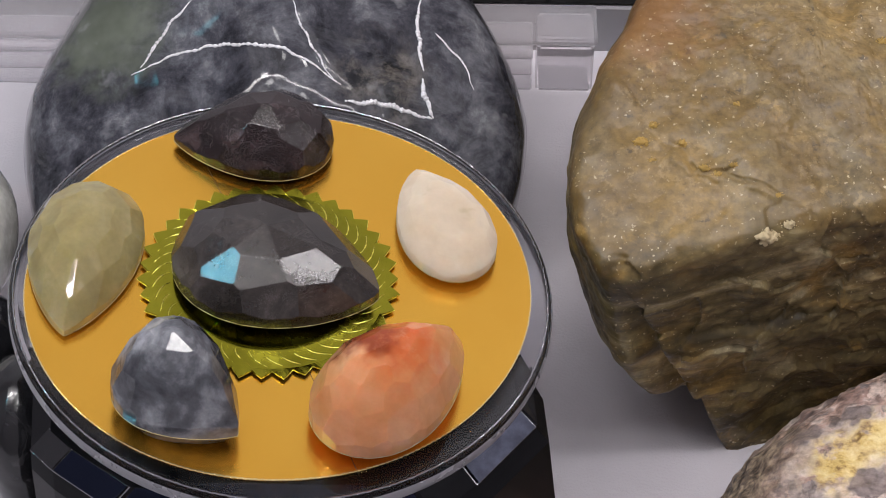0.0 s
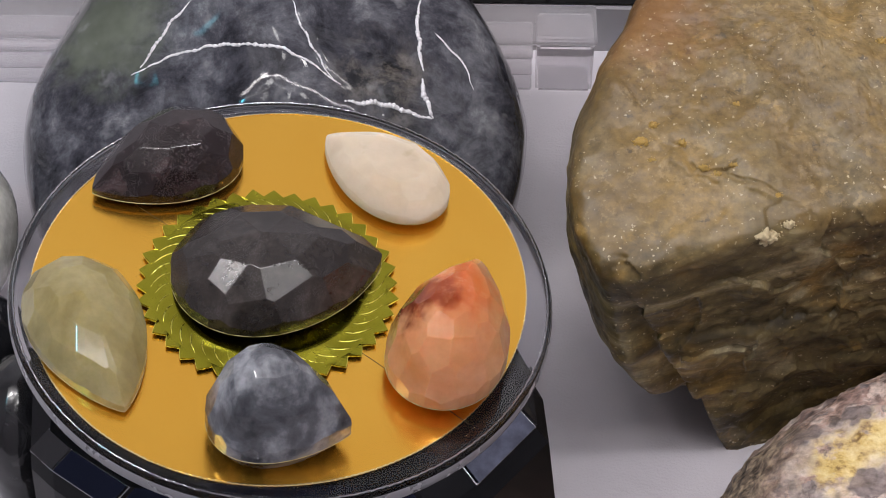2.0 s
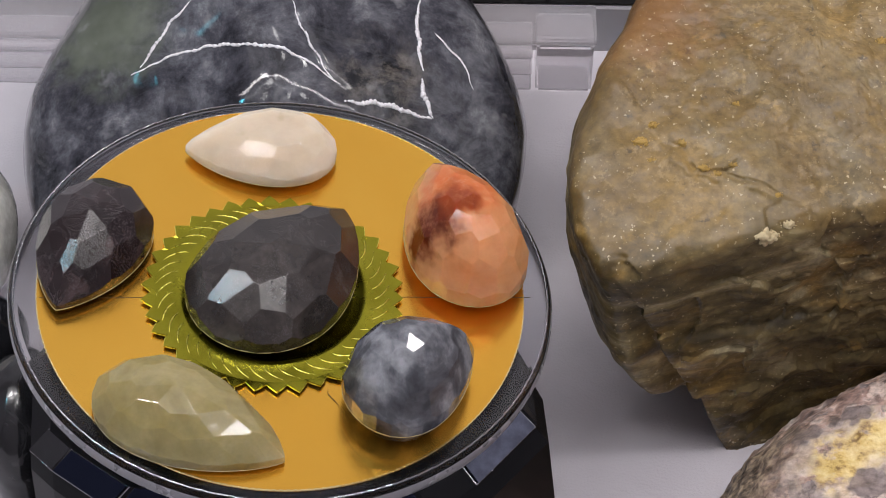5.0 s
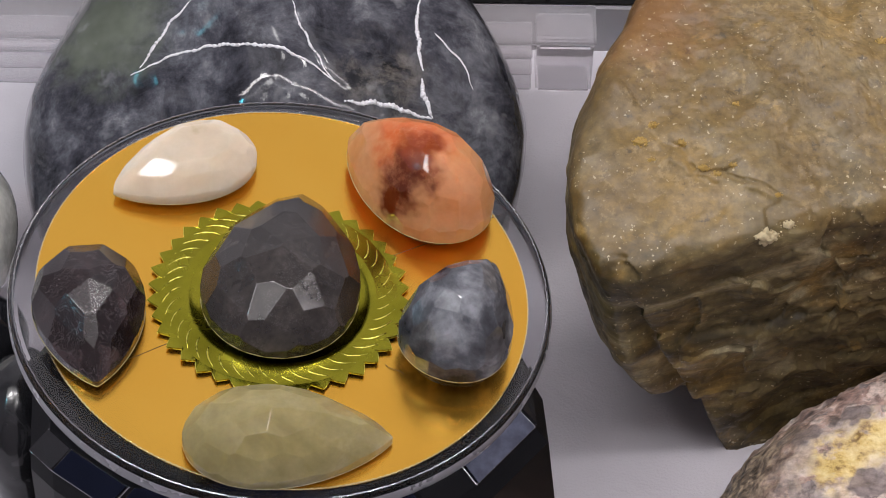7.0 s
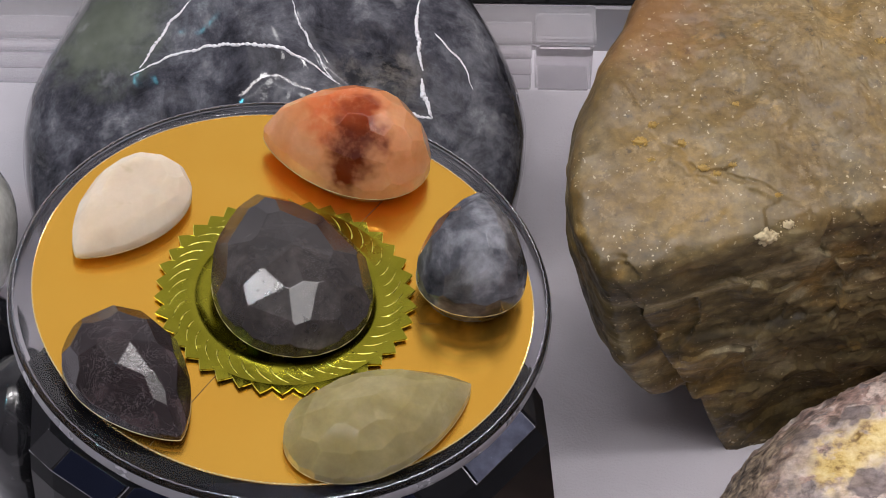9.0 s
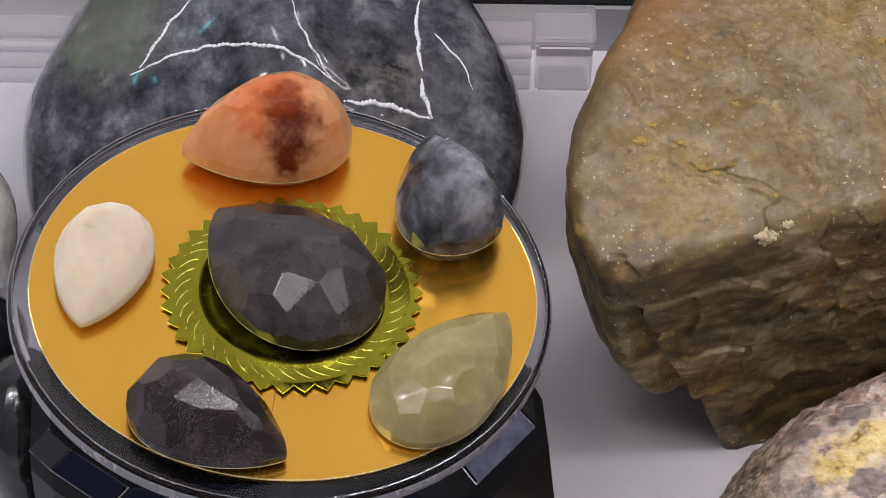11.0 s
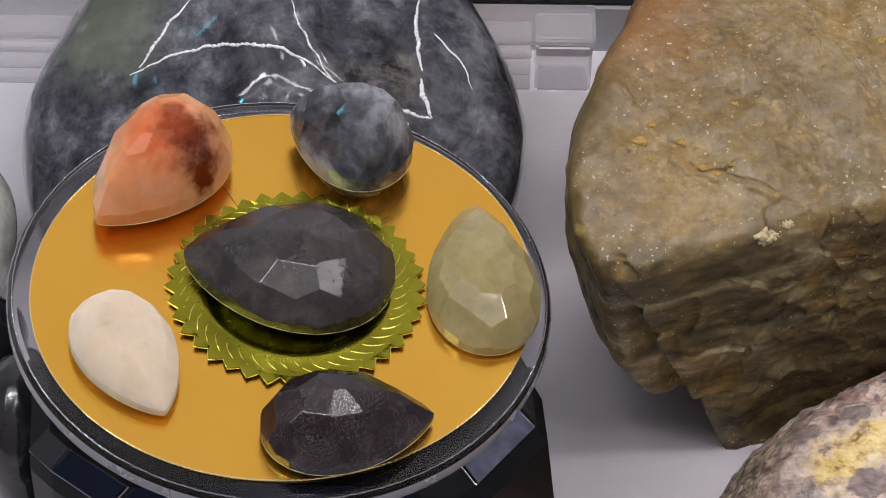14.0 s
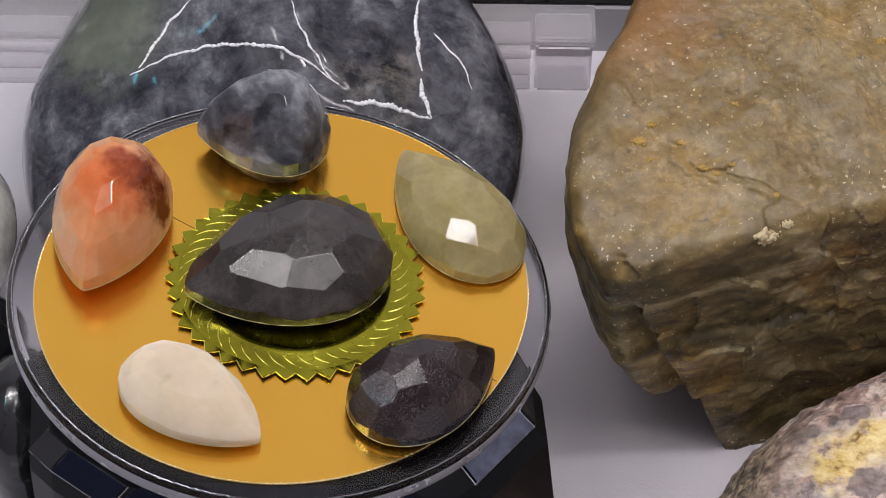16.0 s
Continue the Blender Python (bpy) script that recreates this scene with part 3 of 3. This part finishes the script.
def crust(centre, size, seed, colour_label, material=None):
    """A small cluster of knobbly mineral grains grown onto the boulder."""
    rnd = random.Random(seed)
    bm = bmesh.new()
    centre = Vector(centre).normalized()
    centre = centre * (skin(centre, BROWN_P, 26, BROWN_ROUGH, 5, brown_shape) + 0.0003)
    for k in range(70):
        c = Vector((rnd.gauss(0, size * 0.75), rnd.gauss(0, size * 0.45), rnd.gauss(0, size * 0.25))) + centre
        c = c.normalized() * (skin(c, BROWN_P, 26, BROWN_ROUGH, 5, brown_shape) + rnd.uniform(-0.0001, 0.0002))
        r = rnd.uniform(0.16, 0.42) * size * math.exp(-((c - centre).length / (1.6 * size)) ** 2)
        res = bmesh.ops.create_icosphere(bm, subdivisions=2, radius=r)
        for v in res["verts"]:
            v.co = v.co * (1 + 1.2 * noise.noise(v.co * 1500 + Vector((k, 0, 0))) + 0.5 * noise.noise(v.co * 6000 + Vector((0, k, 0)))) + c
    part("crust", bm, material or CRUST, brown, colour_label, True)


crust((-0.0122, -0.0486, 0.0284), 0.0019, 3, "knobbly cream mineral crust")
crust((-0.0080, -0.0470, 0.0300), 0.0010, 5, "knobbly cream mineral crust")
for c0, sz, sd in (((-0.0300, -0.0310, 0.0370), 0.0008, 11), ((-0.0362, -0.0265, 0.0380), 0.0008, 12), ((-0.0225, -0.0375, 0.0348), 0.0007, 13), ((0.0134, -0.0067, 0.0440), 0.0009, 14), ((-0.0178, -0.0210, 0.0388), 0.0006, 15), ((-0.0382, -0.0298, 0.0362), 0.0012, 16), ((-0.0250, -0.0362, 0.0350), 0.0009, 17), ((-0.0195, -0.0362, 0.0360), 0.0007, 18), ((-0.0100, -0.0420, 0.0334), 0.0006, 19), ((-0.0360, -0.0340, 0.0350), 0.0006, 20)):
    crust(c0, sz, sd, "small yellow-ochre mineral crumbs", OCHRE)

PINK_C = (0.142, -0.030, 0.020)
PINK_P = ((-0.83, 0.5, 0.26, 0.0504), (-0.74, 0.58, 0.34, 0.0481), (-0.59, 0.68, 0.44, 0.0457), (-0.25, 0.77, 0.58, 0.041),
          (-0.2, 0.1, 0.97, 0.034), (0, -0.5, 0.86, 0.036), (-0.8, -0.5, 0.3, 0.05), (1, 0, 0.1, 0.05), (0, -1, 0, 0.05), (0, 0, -1, 0.02), (-0.6, 0.1, 0.8, 0.041), (0.3, 0.9, 0.2, 0.05))
pink = rock("rough_rock", PINK_C, PINK_P, 16, ((0.0028, 36), (0.0006, 120), (0.0002, 420)), PINK, 520, 300, 8)
tagged(pink, "rough pink and grey rock with yellow crystalline patches", "rock")

ROUND = [(x / math.sqrt(x * x + y * y + z * z), y / math.sqrt(x * x + y * y + z * z), z / math.sqrt(x * x + y * y + z * z)) for x in (-1, 0, 1) for y in (-1, 0, 1) for z in (-1, 0, 1) if (x, y, z) != (0, 0, 0)]


def pebble(name, centre, size, material, seed, label):
    planes = [(a, b, c, math.sqrt((a * size[0]) ** 2 + (b * size[1]) ** 2 + (c * size[2]) ** 2)) for a, b, c in ROUND]
    ob = rock(name, centre, planes, 8, ((0.0006, 60),), material, 90, 50, seed)
    return tagged(ob, label, "stone")


pebble("polished_stone", (-0.0925, 0.054, 0.026), (0.027, 0.030, 0.026), PALE, 3, "pale grey-green polished stone resting on the white cloth")
pebble("polished_stone", (-0.0578, -0.001, 0.0225), (0.0062, 0.017, 0.0225), STREAKED, 4, "black polished stone standing beside the turntable")
pebble("polished_stone", (-0.0720, 0.028, 0.016), (0.011, 0.012, 0.016), ONYX, 6, "black polished stone behind the turntable")


# ---- turntable ----
TILT = pose(0.00006, -0.00057, 0.07, -0.66, 3.96, 0)
TURN = ((0, 0.0), (2, 28.78), (4, 57.24), (6.5, 91.7), (9, 124.52), (11.5, 156.8), (14, 189.65), (16, 215.97))


def theta(t):
    """The turntable's turn in degrees, smoothed over its own readings."""
    k = [a for a, b in TURN]
    v = [b for a, b in TURN]
    co = np.polyfit(k, v, 4)
    return float(np.polyval(co, t) - co[-1])


def octagon(hx, hy, cut, z, lx=0.0516):
    """A plan with cut corners: the front right corner is cut deeper, and both sides draw in towards the back."""
    return [(hx - cut, -hy, z), (hx, -hy + cut * 1.25, z), (hx - 0.001, -0.016, z), (hx - 0.024, hy - 0.008, z), (-lx + 0.024, hy - 0.008, z), (-lx + 0.001, -0.012, z),
            (-lx + 0.003, -hy + 0.007, z), (-lx + 0.008, -hy + 0.002, z), (-lx + 0.020, -hy - 0.007, z), (hx - cut - 0.008, -hy - 0.007, z)]


def turntable_base():
    e = tagged(new("solar_turntable"), "black glossy faceted turntable stand with mirror panels", "display turntable")
    loops = [octagon(0.0605, 0.047, 0.014, 0.0), octagon(0.0545, 0.0425, 0.0125, 0.0545), octagon(0.0516, 0.0406, 0.0117, 0.0580), octagon(0.0477, 0.0377, 0.0113, 0.0612, 0.0477), octagon(0.030, 0.026, 0.008, 0.0616, 0.030)]
    verts = [q for lp in loops for q in lp]
    faces = [tuple(range(9, -1, -1))]
    for a in range(len(loops) - 1):
        for i in range(10):
            j = (i + 1) % 10
            faces.append((a * 10 + i, a * 10 + j, a * 10 + 10 + j, a * 10 + 10 + i))
    faces.append(tuple(range(40, 50)))
    obj("body", verts, faces, BLACK, e)
    lo, hi = loops[2], loops[3]
    for i, m, lb in ((0, SILVER, "scratched silver mirror panel"), (6, ONYX, ""), (7, NAVY, "dark blue mirror panel"), (8, NAVY, "dark blue mirror panel"), (1, ONYX, "")):
        j = (i + 1) % 10
        q = [Vector(lo[i]), Vector(lo[j]), Vector(hi[j]), Vector(hi[i])]
        mid = sum(q, Vector()) / 4
        n = (q[1] - q[0]).cross(q[3] - q[0]).normalized()
        if n.z < 0:
            n = -n
        q = [mid + (p - mid) * 0.96 for p in q]
        obj("panel", [p + n * 0.0008 for p in q] + [p - n * 0.0006 for p in q], [(0, 1, 2, 3), (7, 6, 5, 4), (0, 4, 5, 1), (1, 5, 6, 2), (2, 6, 7, 3), (3, 7, 4, 0)], m, e, lb)
    # silver trim that also stands in for highlights along the panel edges
    for a, b in ((lo[6], hi[6]), (lo[7], hi[7]), (lo[8], hi[8]), (lo[6], lo[7]), (lo[7], lo[8]), (lo[0], hi[0]), (lo[1], hi[1]), (lo[0], lo[1])):
        pts = [Vector(a).lerp(Vector(b), k / 6) + Vector((0, 0, 0.0001)) for k in range(7)]
        part("edge_trim", tube_bm(pts, 0.00022, 5, False), EDGE_SHINE, e, "thin silver edge with its highlight modelled in")
    obj("solar_cell", [(-0.030, -0.0548, 0.008), (0.026, -0.0548, 0.008), (0.026, -0.0514, 0.046), (-0.030, -0.0514, 0.046), (-0.030, -0.0520, 0.008), (0.026, -0.0520, 0.008), (0.026, -0.0490, 0.046), (-0.030, -0.0490, 0.046)],
        [(0, 1, 2, 3), (7, 6, 5, 4), (0, 4, 5, 1), (1, 5, 6, 2), (2, 6, 7, 3), (3, 7, 4, 0)], CELL, e, "brown solar cell panel")
    part("spindle", lathe_bm([(0, 0.0612), (0.012, 0.0612), (0.012, 0.0661), (0, 0.0661)], 32), BLACK, e)
    return e


turntable_base()

turn_things = []   # (object, pose in the disc's own space)


def on_disc(ob, m):
    turn_things.append((ob, m))
    ob.matrix_world = TILT @ m
    return ob


def turntable_disc():
    R = 0.0551
    e = tagged(new("turntable_disc"), "clear acrylic turntable disc with a rounded rim and modelled LED glints", "turntable disc")
    bm = lathe_bm([(0, -0.0038), (R - 0.0014, -0.0038), (R - 0.0004, -0.0033), (R, -0.0024), (R, -0.0008), (R - 0.0003, 0.0001), (R - 0.0010, 0.0005), (R - 0.0018, 0.0006), (0, 0.0006)], 180)
    body = part("body", bm, FROST, e, "clear acrylic body with a rounded edge", True)
    body.visible_shadow = False
    for q in body.data.polygons:
        q.use_smooth = abs(q.normal.z) < 0.99
    edge = lathe_bm([(R + 0.00005, -0.0034), (R + 0.0003, -0.0026), (R + 0.0003, -0.0012), (R + 0.00005, -0.0006)], 180)
    part("edge_band", edge, EDGE, e, "lightly frosted polished edge", True)
    # a bright uneven ring stands in for LED dots reflected in the rim
    glint_loop = []
    for i in range(721):
        a = math.tau * i / 720
        r = R - 0.0009 + 0.00007 * math.sin(a * 180) + 0.00004 * math.sin(a * 77)
        glint_loop.append((r * math.cos(a), r * math.sin(a), 0.0005))
    part("rim_glints", tube_bm(glint_loop, 0.00016, 5, False, 0.7), EDGE_SHINE, e, "fine bright line modelled for the LED glints along the rim")
    return on_disc(e, Matrix())


turntable_disc()


def gold_card():
    bm = bmesh.new()
    n, R = 720, 0.05042
    rings = []
    for z, k in ((0.0, 0), (0.0004, 0)):
        rings.append([bm.verts.new((R * (1 + 0.0022 * (i % 3 == 0) + 0.022 * math.cos(2 * math.tau * i / n - 0.77)) * math.cos(math.tau * i / n), R * (1 + 0.0022 * (i % 3 == 0) + 0.022 * math.cos(2 * math.tau * i / n - 0.77)) * math.sin(math.tau * i / n), z)) for i in range(n)])
    bm.faces.new(rings[1])
    bm.faces.new(rings[0])
    for i in range(n):
        j = (i + 1) % n
        bm.faces.new((rings[0][i], rings[0][j], rings[1][j], rings[1][i]))
    e = part("gold_card", bm, GOLD, None)
    tagged(e, "shiny gold card disc with a finely serrated edge", "card")
    ed = []
    for i in range(n + 1):
        a = math.tau * i / n
        rr = R * (1 + 0.0030 * (i % 3 == 0) + 0.022 * math.cos(2 * a - 0.77))
        ed.append((rr * math.cos(a), rr * math.sin(a), 0.0004))
    seam = [(-0.0218 + 0.0396 * k / 40, 0.0437 - 0.0911 * k / 40 + 0.0002 * math.sin(k * 0.9), 0.00038) for k in range(41)]
    part("seam", tube_bm(seam, 0.00009, 4, False), HAIR, e, "thin dark seam across the card")
    curl = [(-0.0214 - 0.0032 * k / 12, -0.0185 - 0.0028 * k / 12 + 0.0006 * math.sin(k * 0.45), 0.0006) for k in range(13)]
    part("thread", tube_bm(curl, 0.00007, 4), HAIR, e, "short curled dark thread stuck to the card")
    part("crimped_edge", tube_bm(ed, 0.00016, 4, False), CRIMP, e, "bright crimped gold edge")
    return on_disc(e, pose(-0.0006, -0.0001, 0.0006))


gold_card()


def foil_plate():
    bm = bmesh.new()
    teeth, R = 38, 0.0262
    n = teeth * 6
    prof = [(0.0, 0.0006), (0.0165, 0.0006), (0.0182, 0.0007), (0.0191, 0.0014), (0.0197, 0.0011), (0.0232, 0.0011), (0.0240, 0.0009), (1.0, 0.0010)]
    def zig(i):
        q = (i % 6) / 6
        return 1 - 2 * abs(q - 0.5)
    rings = []
    for r, z in prof:
        if r == 0:
            rings.append([bm.verts.new((0, 0, z))])
            continue
        ring = []
        for i in range(n):
            a = math.tau * i / n
            rr = R - 0.0016 + 0.0020 * zig(i) * (0.85 + 0.3 * ((i // 6 * 7) % 5) / 5) if r == 1.0 else r
            wav = 0.00006 * math.sin(a * 7 + r * 300) * (r > 0.02)
            ring.append(bm.verts.new((rr * math.cos(a), rr * math.sin(a), z + wav)))
        rings.append(ring)
    for a, b in zip(rings, rings[1:]):
        for i in range(n):
            j = (i + 1) % n
            if len(a) == 1:
                bm.faces.new((a[0], b[i], b[j]))
            else:
                bm.faces.new((a[i], a[j], b[j], b[i]))
    e = part("foil_plate", bm, FOIL, None, "", True)
    zz = []
    for i in range(n + 1):
        a = math.tau * i / n
        rr = R - 0.0016 + 0.0020 * zig(i) * (0.85 + 0.3 * ((i // 6 * 7) % 5) / 5)
        zz.append((rr * math.cos(a), rr * math.sin(a), 0.0010 + 0.00006 * math.sin(a * 7 + 300)))
    part("cut_edge", tube_bm(zz, 0.00013, 4, False), RIB, e, "thin cut edge with its glint coloured in")
    for q in e.data.polygons:
        q.use_smooth = math.hypot(q.center.x, q.center.y) < 0.0238
    sol = e.modifiers.new("thickness", "SOLIDIFY")
    sol.thickness = 0.0003
    tagged(e, "yellow-green metallic foil plate with zigzag edge and embossed ring", "foil plate")
    for i in range(44):
        a = math.tau * i / 44
        pts = []
        for s in range(6):
            u = s / 5
            r = 0.0200 + 0.0036 * u
            b = a + 0.05 * u + 0.13 * u * u
            pts.append((r * math.cos(b), r * math.sin(b), 0.00132))
        part("leaf_rib", tube_bm(pts, 0.00019, 5), RIB, e, "", True)
    ring = [(0.0191 * math.cos(math.tau * i / 96), 0.0191 * math.sin(math.tau * i / 96), 0.0014) for i in range(97)]
    part("bead_ring", tube_bm(ring, 0.00022, 6, False), RIB, e, "", True)
    return on_disc(e, pose(-0.0029, 0.0009, 0.0008))


foil_plate()


# ---- gemstones ----
def hull_of(bm, points):
    for q in points:
        bm.verts.new(q)
    return bmesh.ops.convex_hull(bm, input=bm.verts[:])


def cut_stone(planes, inside):
    """The convex stone that is left when each plane (normal, distance) has been ground off."""
    dual = bmesh.new()
    pts = [n / (d - n.dot(inside)) for n, d in planes]
    hull_of(dual, pts)
    dual.verts.ensure_lookup_table()
    corners = []
    for f in dual.faces:
        n = f.normal
        h = n.dot(f.verts[0].co)
        if abs(h) > 1e-9:
            corners.append(inside + n / h)
    dual.free()
    bm = bmesh.new()
    for q in corners:
        bm.verts.new(q)
    bmesh.ops.remove_doubles(bm, verts=bm.verts[:], dist=0.00004)
    bmesh.ops.convex_hull(bm, input=bm.verts[:])
    bmesh.ops.delete(bm, geom=[v for v in bm.verts if not v.link_faces], context="VERTS")
    bmesh.ops.dissolve_limit(bm, angle_limit=0.035, verts=bm.verts[:], edges=bm.edges[:])
    bmesh.ops.bevel(bm, geom=bm.edges[:], offset=0.00009, segments=1, affect="EDGES")
    return bm


def gem(name, tip, butt, width, height, material, label, base=0.0010, girdle=0.2, taper=0.2, power=0.6, under=0.85, full=2.2, tiers=((0.90, 14, 0.5), (0.70, 12, 0.0), (0.46, 9, 0.5), (0.20, 6, 0.2)), seed=1, jitter=0.05, flash=()):
    """A rose-cut pear: small flat base, sloping pavilion, girdle, then tiers of ground facets up to the crown."""
    rnd = random.Random(seed)
    tx, ty = tip
    bx, by = butt
    cx, cy = (tx + bx) / 2, (ty + by) / 2
    half = math.hypot(tx - bx, ty - by) / 2
    turn = math.degrees(math.atan2(ty - by, tx - bx))
    peak = max(math.sin(k / 50) * math.sin(k / 100) ** power for k in range(1, 157))
    crown = Vector((-half * 0.16, 0, 0))
    g = girdle * height

    def skin_at(rho, f):
        out = Vector((half * math.cos(f), width / 2 * math.sin(f) * abs(math.sin(f / 2)) ** power / peak, 0))
        q = crown + (out - crown) * rho
        fall = 1 - taper * (max(0.0, q.x - crown.x) / (half - crown.x)) ** 2
        q.z = g + (height - g) * fall * (1 - rho ** full) ** 0.6
        return q

    def normal_at(rho, f):
        e = 0.002
        n = (skin_at(rho + e, f) - skin_at(rho - e, f)).cross(skin_at(rho, f + e) - skin_at(rho, f - e)).normalized()
        return n if n.z > 0 else -n

    dome = [skin_at(0.04 + 0.95 * i / 24, math.tau * (j + 0.5) / 60) for i in range(25) for j in range(60)]
    planes = [(Vector((0, 0, -1)), 0.0)]
    m = 26
    for i in range(m):
        f = math.tau * (i + 0.5) / m
        p = skin_at(1.0, f)
        t = skin_at(1.0, f + 0.01) - skin_at(1.0, f - 0.01)
        n = Vector((t.y, -t.x, 0)).normalized()
        planes.append((n, n.dot(p)))
        low = crown + (p - crown) * under
        low.z = 0.0
        t2 = t.normalized()
        pn = t2.cross(p - low).normalized()
        if pn.dot(n) < 0:
            pn = -pn
        planes.append((pn, pn.dot(p - Vector((0, 0, 0.0002)))))
    for rho, count, shift in tiers:
        for i in range(count):
            f = math.tau * (i + shift + rnd.uniform(-jitter, jitter) * 2) / count
            n = normal_at(min(0.97, rho * (1 + rnd.uniform(-jitter, jitter))), f)
            planes.append((n, max(n.dot(q) for q in dome) - 0.00005 * rnd.random()))
    back = pose(0, 0, 0, 0, 0, -turn).to_3x3()
    # extra facets, turned so that an added lamp shows from the camera
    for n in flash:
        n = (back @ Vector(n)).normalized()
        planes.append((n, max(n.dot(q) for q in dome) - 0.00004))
    e = part(name, cut_stone(planes, Vector((crown.x, 0, height * 0.4))), material, None)
    tagged(e, label, "gemstone", "gemstones on the turntable")
    # a pale tube along the girdle carries the reflection of the gold below
    loop = []
    for i in range(m * 4 + 1):
        q = skin_at(1.0, math.tau * (i + 0.5) / (m * 4))
        loop.append((q.x * 0.998, q.y * 0.998, g - 0.00035))
    part("girdle", tube_bm(loop, 0.00013, 5, False), GIRDLE, e, "thin girdle line coloured as the reflected gold", True)
    return on_disc(e, pose(cx, cy, base, 0, 0, turn))


GREYGEM = mat_gem("grey_sparkling_feldspar", [(0.3, (0.013, 0.0108, 0.0097)), (0.55, (0.029, 0.0240, 0.0218)), (0.8, (0.062, 0.053, 0.049))], 120, 0.05, 0.0, glitter=0.15)
PURPLE = mat_gem("purple_brown_mica_stone", [(0.3, (0.005, 0.0022, 0.0025)), (0.55, (0.014, 0.0075, 0.008)), (0.8, (0.062, 0.040, 0.042))], 140, 0.06, 0.0, glitter=0.19, patch=(0.40, 0.66))
WHITE = mat_gem("cream_white_moonstone", [(0.3, (0.45, 0.37, 0.275)), (0.6, (0.51, 0.43, 0.335)), (0.8, (0.57, 0.495, 0.40))], 60, 0.16, 1.0, radius=(0.010, 0.008, 0.006), grain=0.06, soft=(0.030, 0.020, 0.010, 0.85), stains=(((-0.004, -0.003, 0.009), 0.0022, (0.40, 0.34, 0.24)), ((0.0035, 0.002, 0.009), 0.0014, (0.45, 0.38, 0.28))))
WHITE.node_tree.nodes["Principled BSDF"].inputs["Coat Weight"].default_value = 0.45
OLIVE = mat_gem("olive_green_translucent_stone", [(0.3, (0.23, 0.185, 0.073)), (0.6, (0.32, 0.27, 0.125)), (0.8, (0.44, 0.385, 0.225))], 80, 0.04, 1.0, radius=(0.008, 0.007, 0.004), trans=0.15, grain=0.14, soft=(0.020, 0.013, 0.012, 0.42))
BLUEGREY = mat_gem("mottled_blue_grey_stone", [(0.36, (0.020, 0.021, 0.026)), (0.49, (0.085, 0.087, 0.100)), (0.64, (0.29, 0.295, 0.32))], 95, 0.04, 0.5, radius=(0.006, 0.006, 0.006), trans=0.10, grain=0.18, distort=0.3, soft=(0.014, 0.012, 0.021, 0.1))
ORANGE = mat_gem("orange_pink_carnelian", [(0.3, (0.52, 0.205, 0.075)), (0.55, (0.60, 0.285, 0.135)), (0.8, (0.68, 0.42, 0.26))], 55, 0.04, 1.0, grain=0.12, trans=0.10, soft=(0.018, 0.013, 0.020, 0.4), radius=(0.006, 0.003, 0.002),
                 stains=(((0.001, 0.001, 0.0175), 0.0130, (0.50, 0.12, 0.028)), ((-0.0035, 0.0070, 0.0170), 0.0085, (0.105, 0.016, 0.003)), ((-0.0030, 0.0100, 0.0130), 0.0075, (0.10, 0.015, 0.003)), ((-0.0018, 0.0115, 0.0080), 0.0056, (0.13, 0.020, 0.004)), ((-0.0030, 0.0030, 0.0205), 0.0070, (0.24, 0.040, 0.006))))

# three broad grey-stone facets, angled to flash the added cyan lamp at the camera
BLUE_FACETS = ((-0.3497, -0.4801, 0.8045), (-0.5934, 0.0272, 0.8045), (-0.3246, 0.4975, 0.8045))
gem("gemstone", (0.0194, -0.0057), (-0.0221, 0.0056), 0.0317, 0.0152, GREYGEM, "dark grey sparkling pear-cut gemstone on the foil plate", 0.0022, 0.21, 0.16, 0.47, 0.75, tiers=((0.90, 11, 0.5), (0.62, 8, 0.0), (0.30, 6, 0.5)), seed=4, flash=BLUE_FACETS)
gem("gemstone", (-0.0253, 0.0384), (0.0086, 0.0397), 0.0224, 0.0130, PURPLE, "dark purple-brown speckled pear-cut gemstone on gold card", girdle=0.15, taper=0.40, power=0.59, under=0.90, tiers=((0.90, 11, 0.5), (0.62, 8, 0.0), (0.30, 6, 0.5)), seed=7)
gem("gemstone", (0.0264, 0.0328), (0.0377, 0.0029), 0.0195, 0.0096, WHITE, "cream white flat pear-cut gemstone on gold card", girdle=0.20, taper=0.40, power=0.53, under=0.84, full=3.4, tiers=((0.90, 15, 0.5), (0.70, 9, 0.0), (0.25, 4, 0.3)), seed=9)
gem("gemstone", (-0.0424, -0.0174), (-0.0393, 0.0228), 0.0231, 0.0107, OLIVE, "olive green translucent pear-cut gemstone on gold card", girdle=0.10, taper=0.24, power=0.61, under=0.93, tiers=((0.88, 14, 0.5), (0.62, 10, 0.0), (0.30, 7, 0.5)), seed=12)
gem("gemstone", (-0.0065, -0.0429), (-0.0289, -0.0258), 0.0223, 0.0216, BLUEGREY, "mottled blue-grey pear-cut gemstone on gold card", girdle=0.21, taper=0.03, power=0.72, under=0.80, seed=15)
gem("gemstone", (0.0360, -0.0174), (0.0097, -0.0423), 0.0237, 0.0204, ORANGE, "orange-pink pear-cut gemstone with a dark red stain", girdle=0.17, taper=0.02, power=0.53, under=0.80, seed=18)


def motions():
    times = [0.5 * i for i in range(33)]
    for ob, m in turn_things:
        walk(ob, [(t, TILT @ pose(0, 0, 0, 0, 0, theta(t)) @ m) for t in times])


motions()
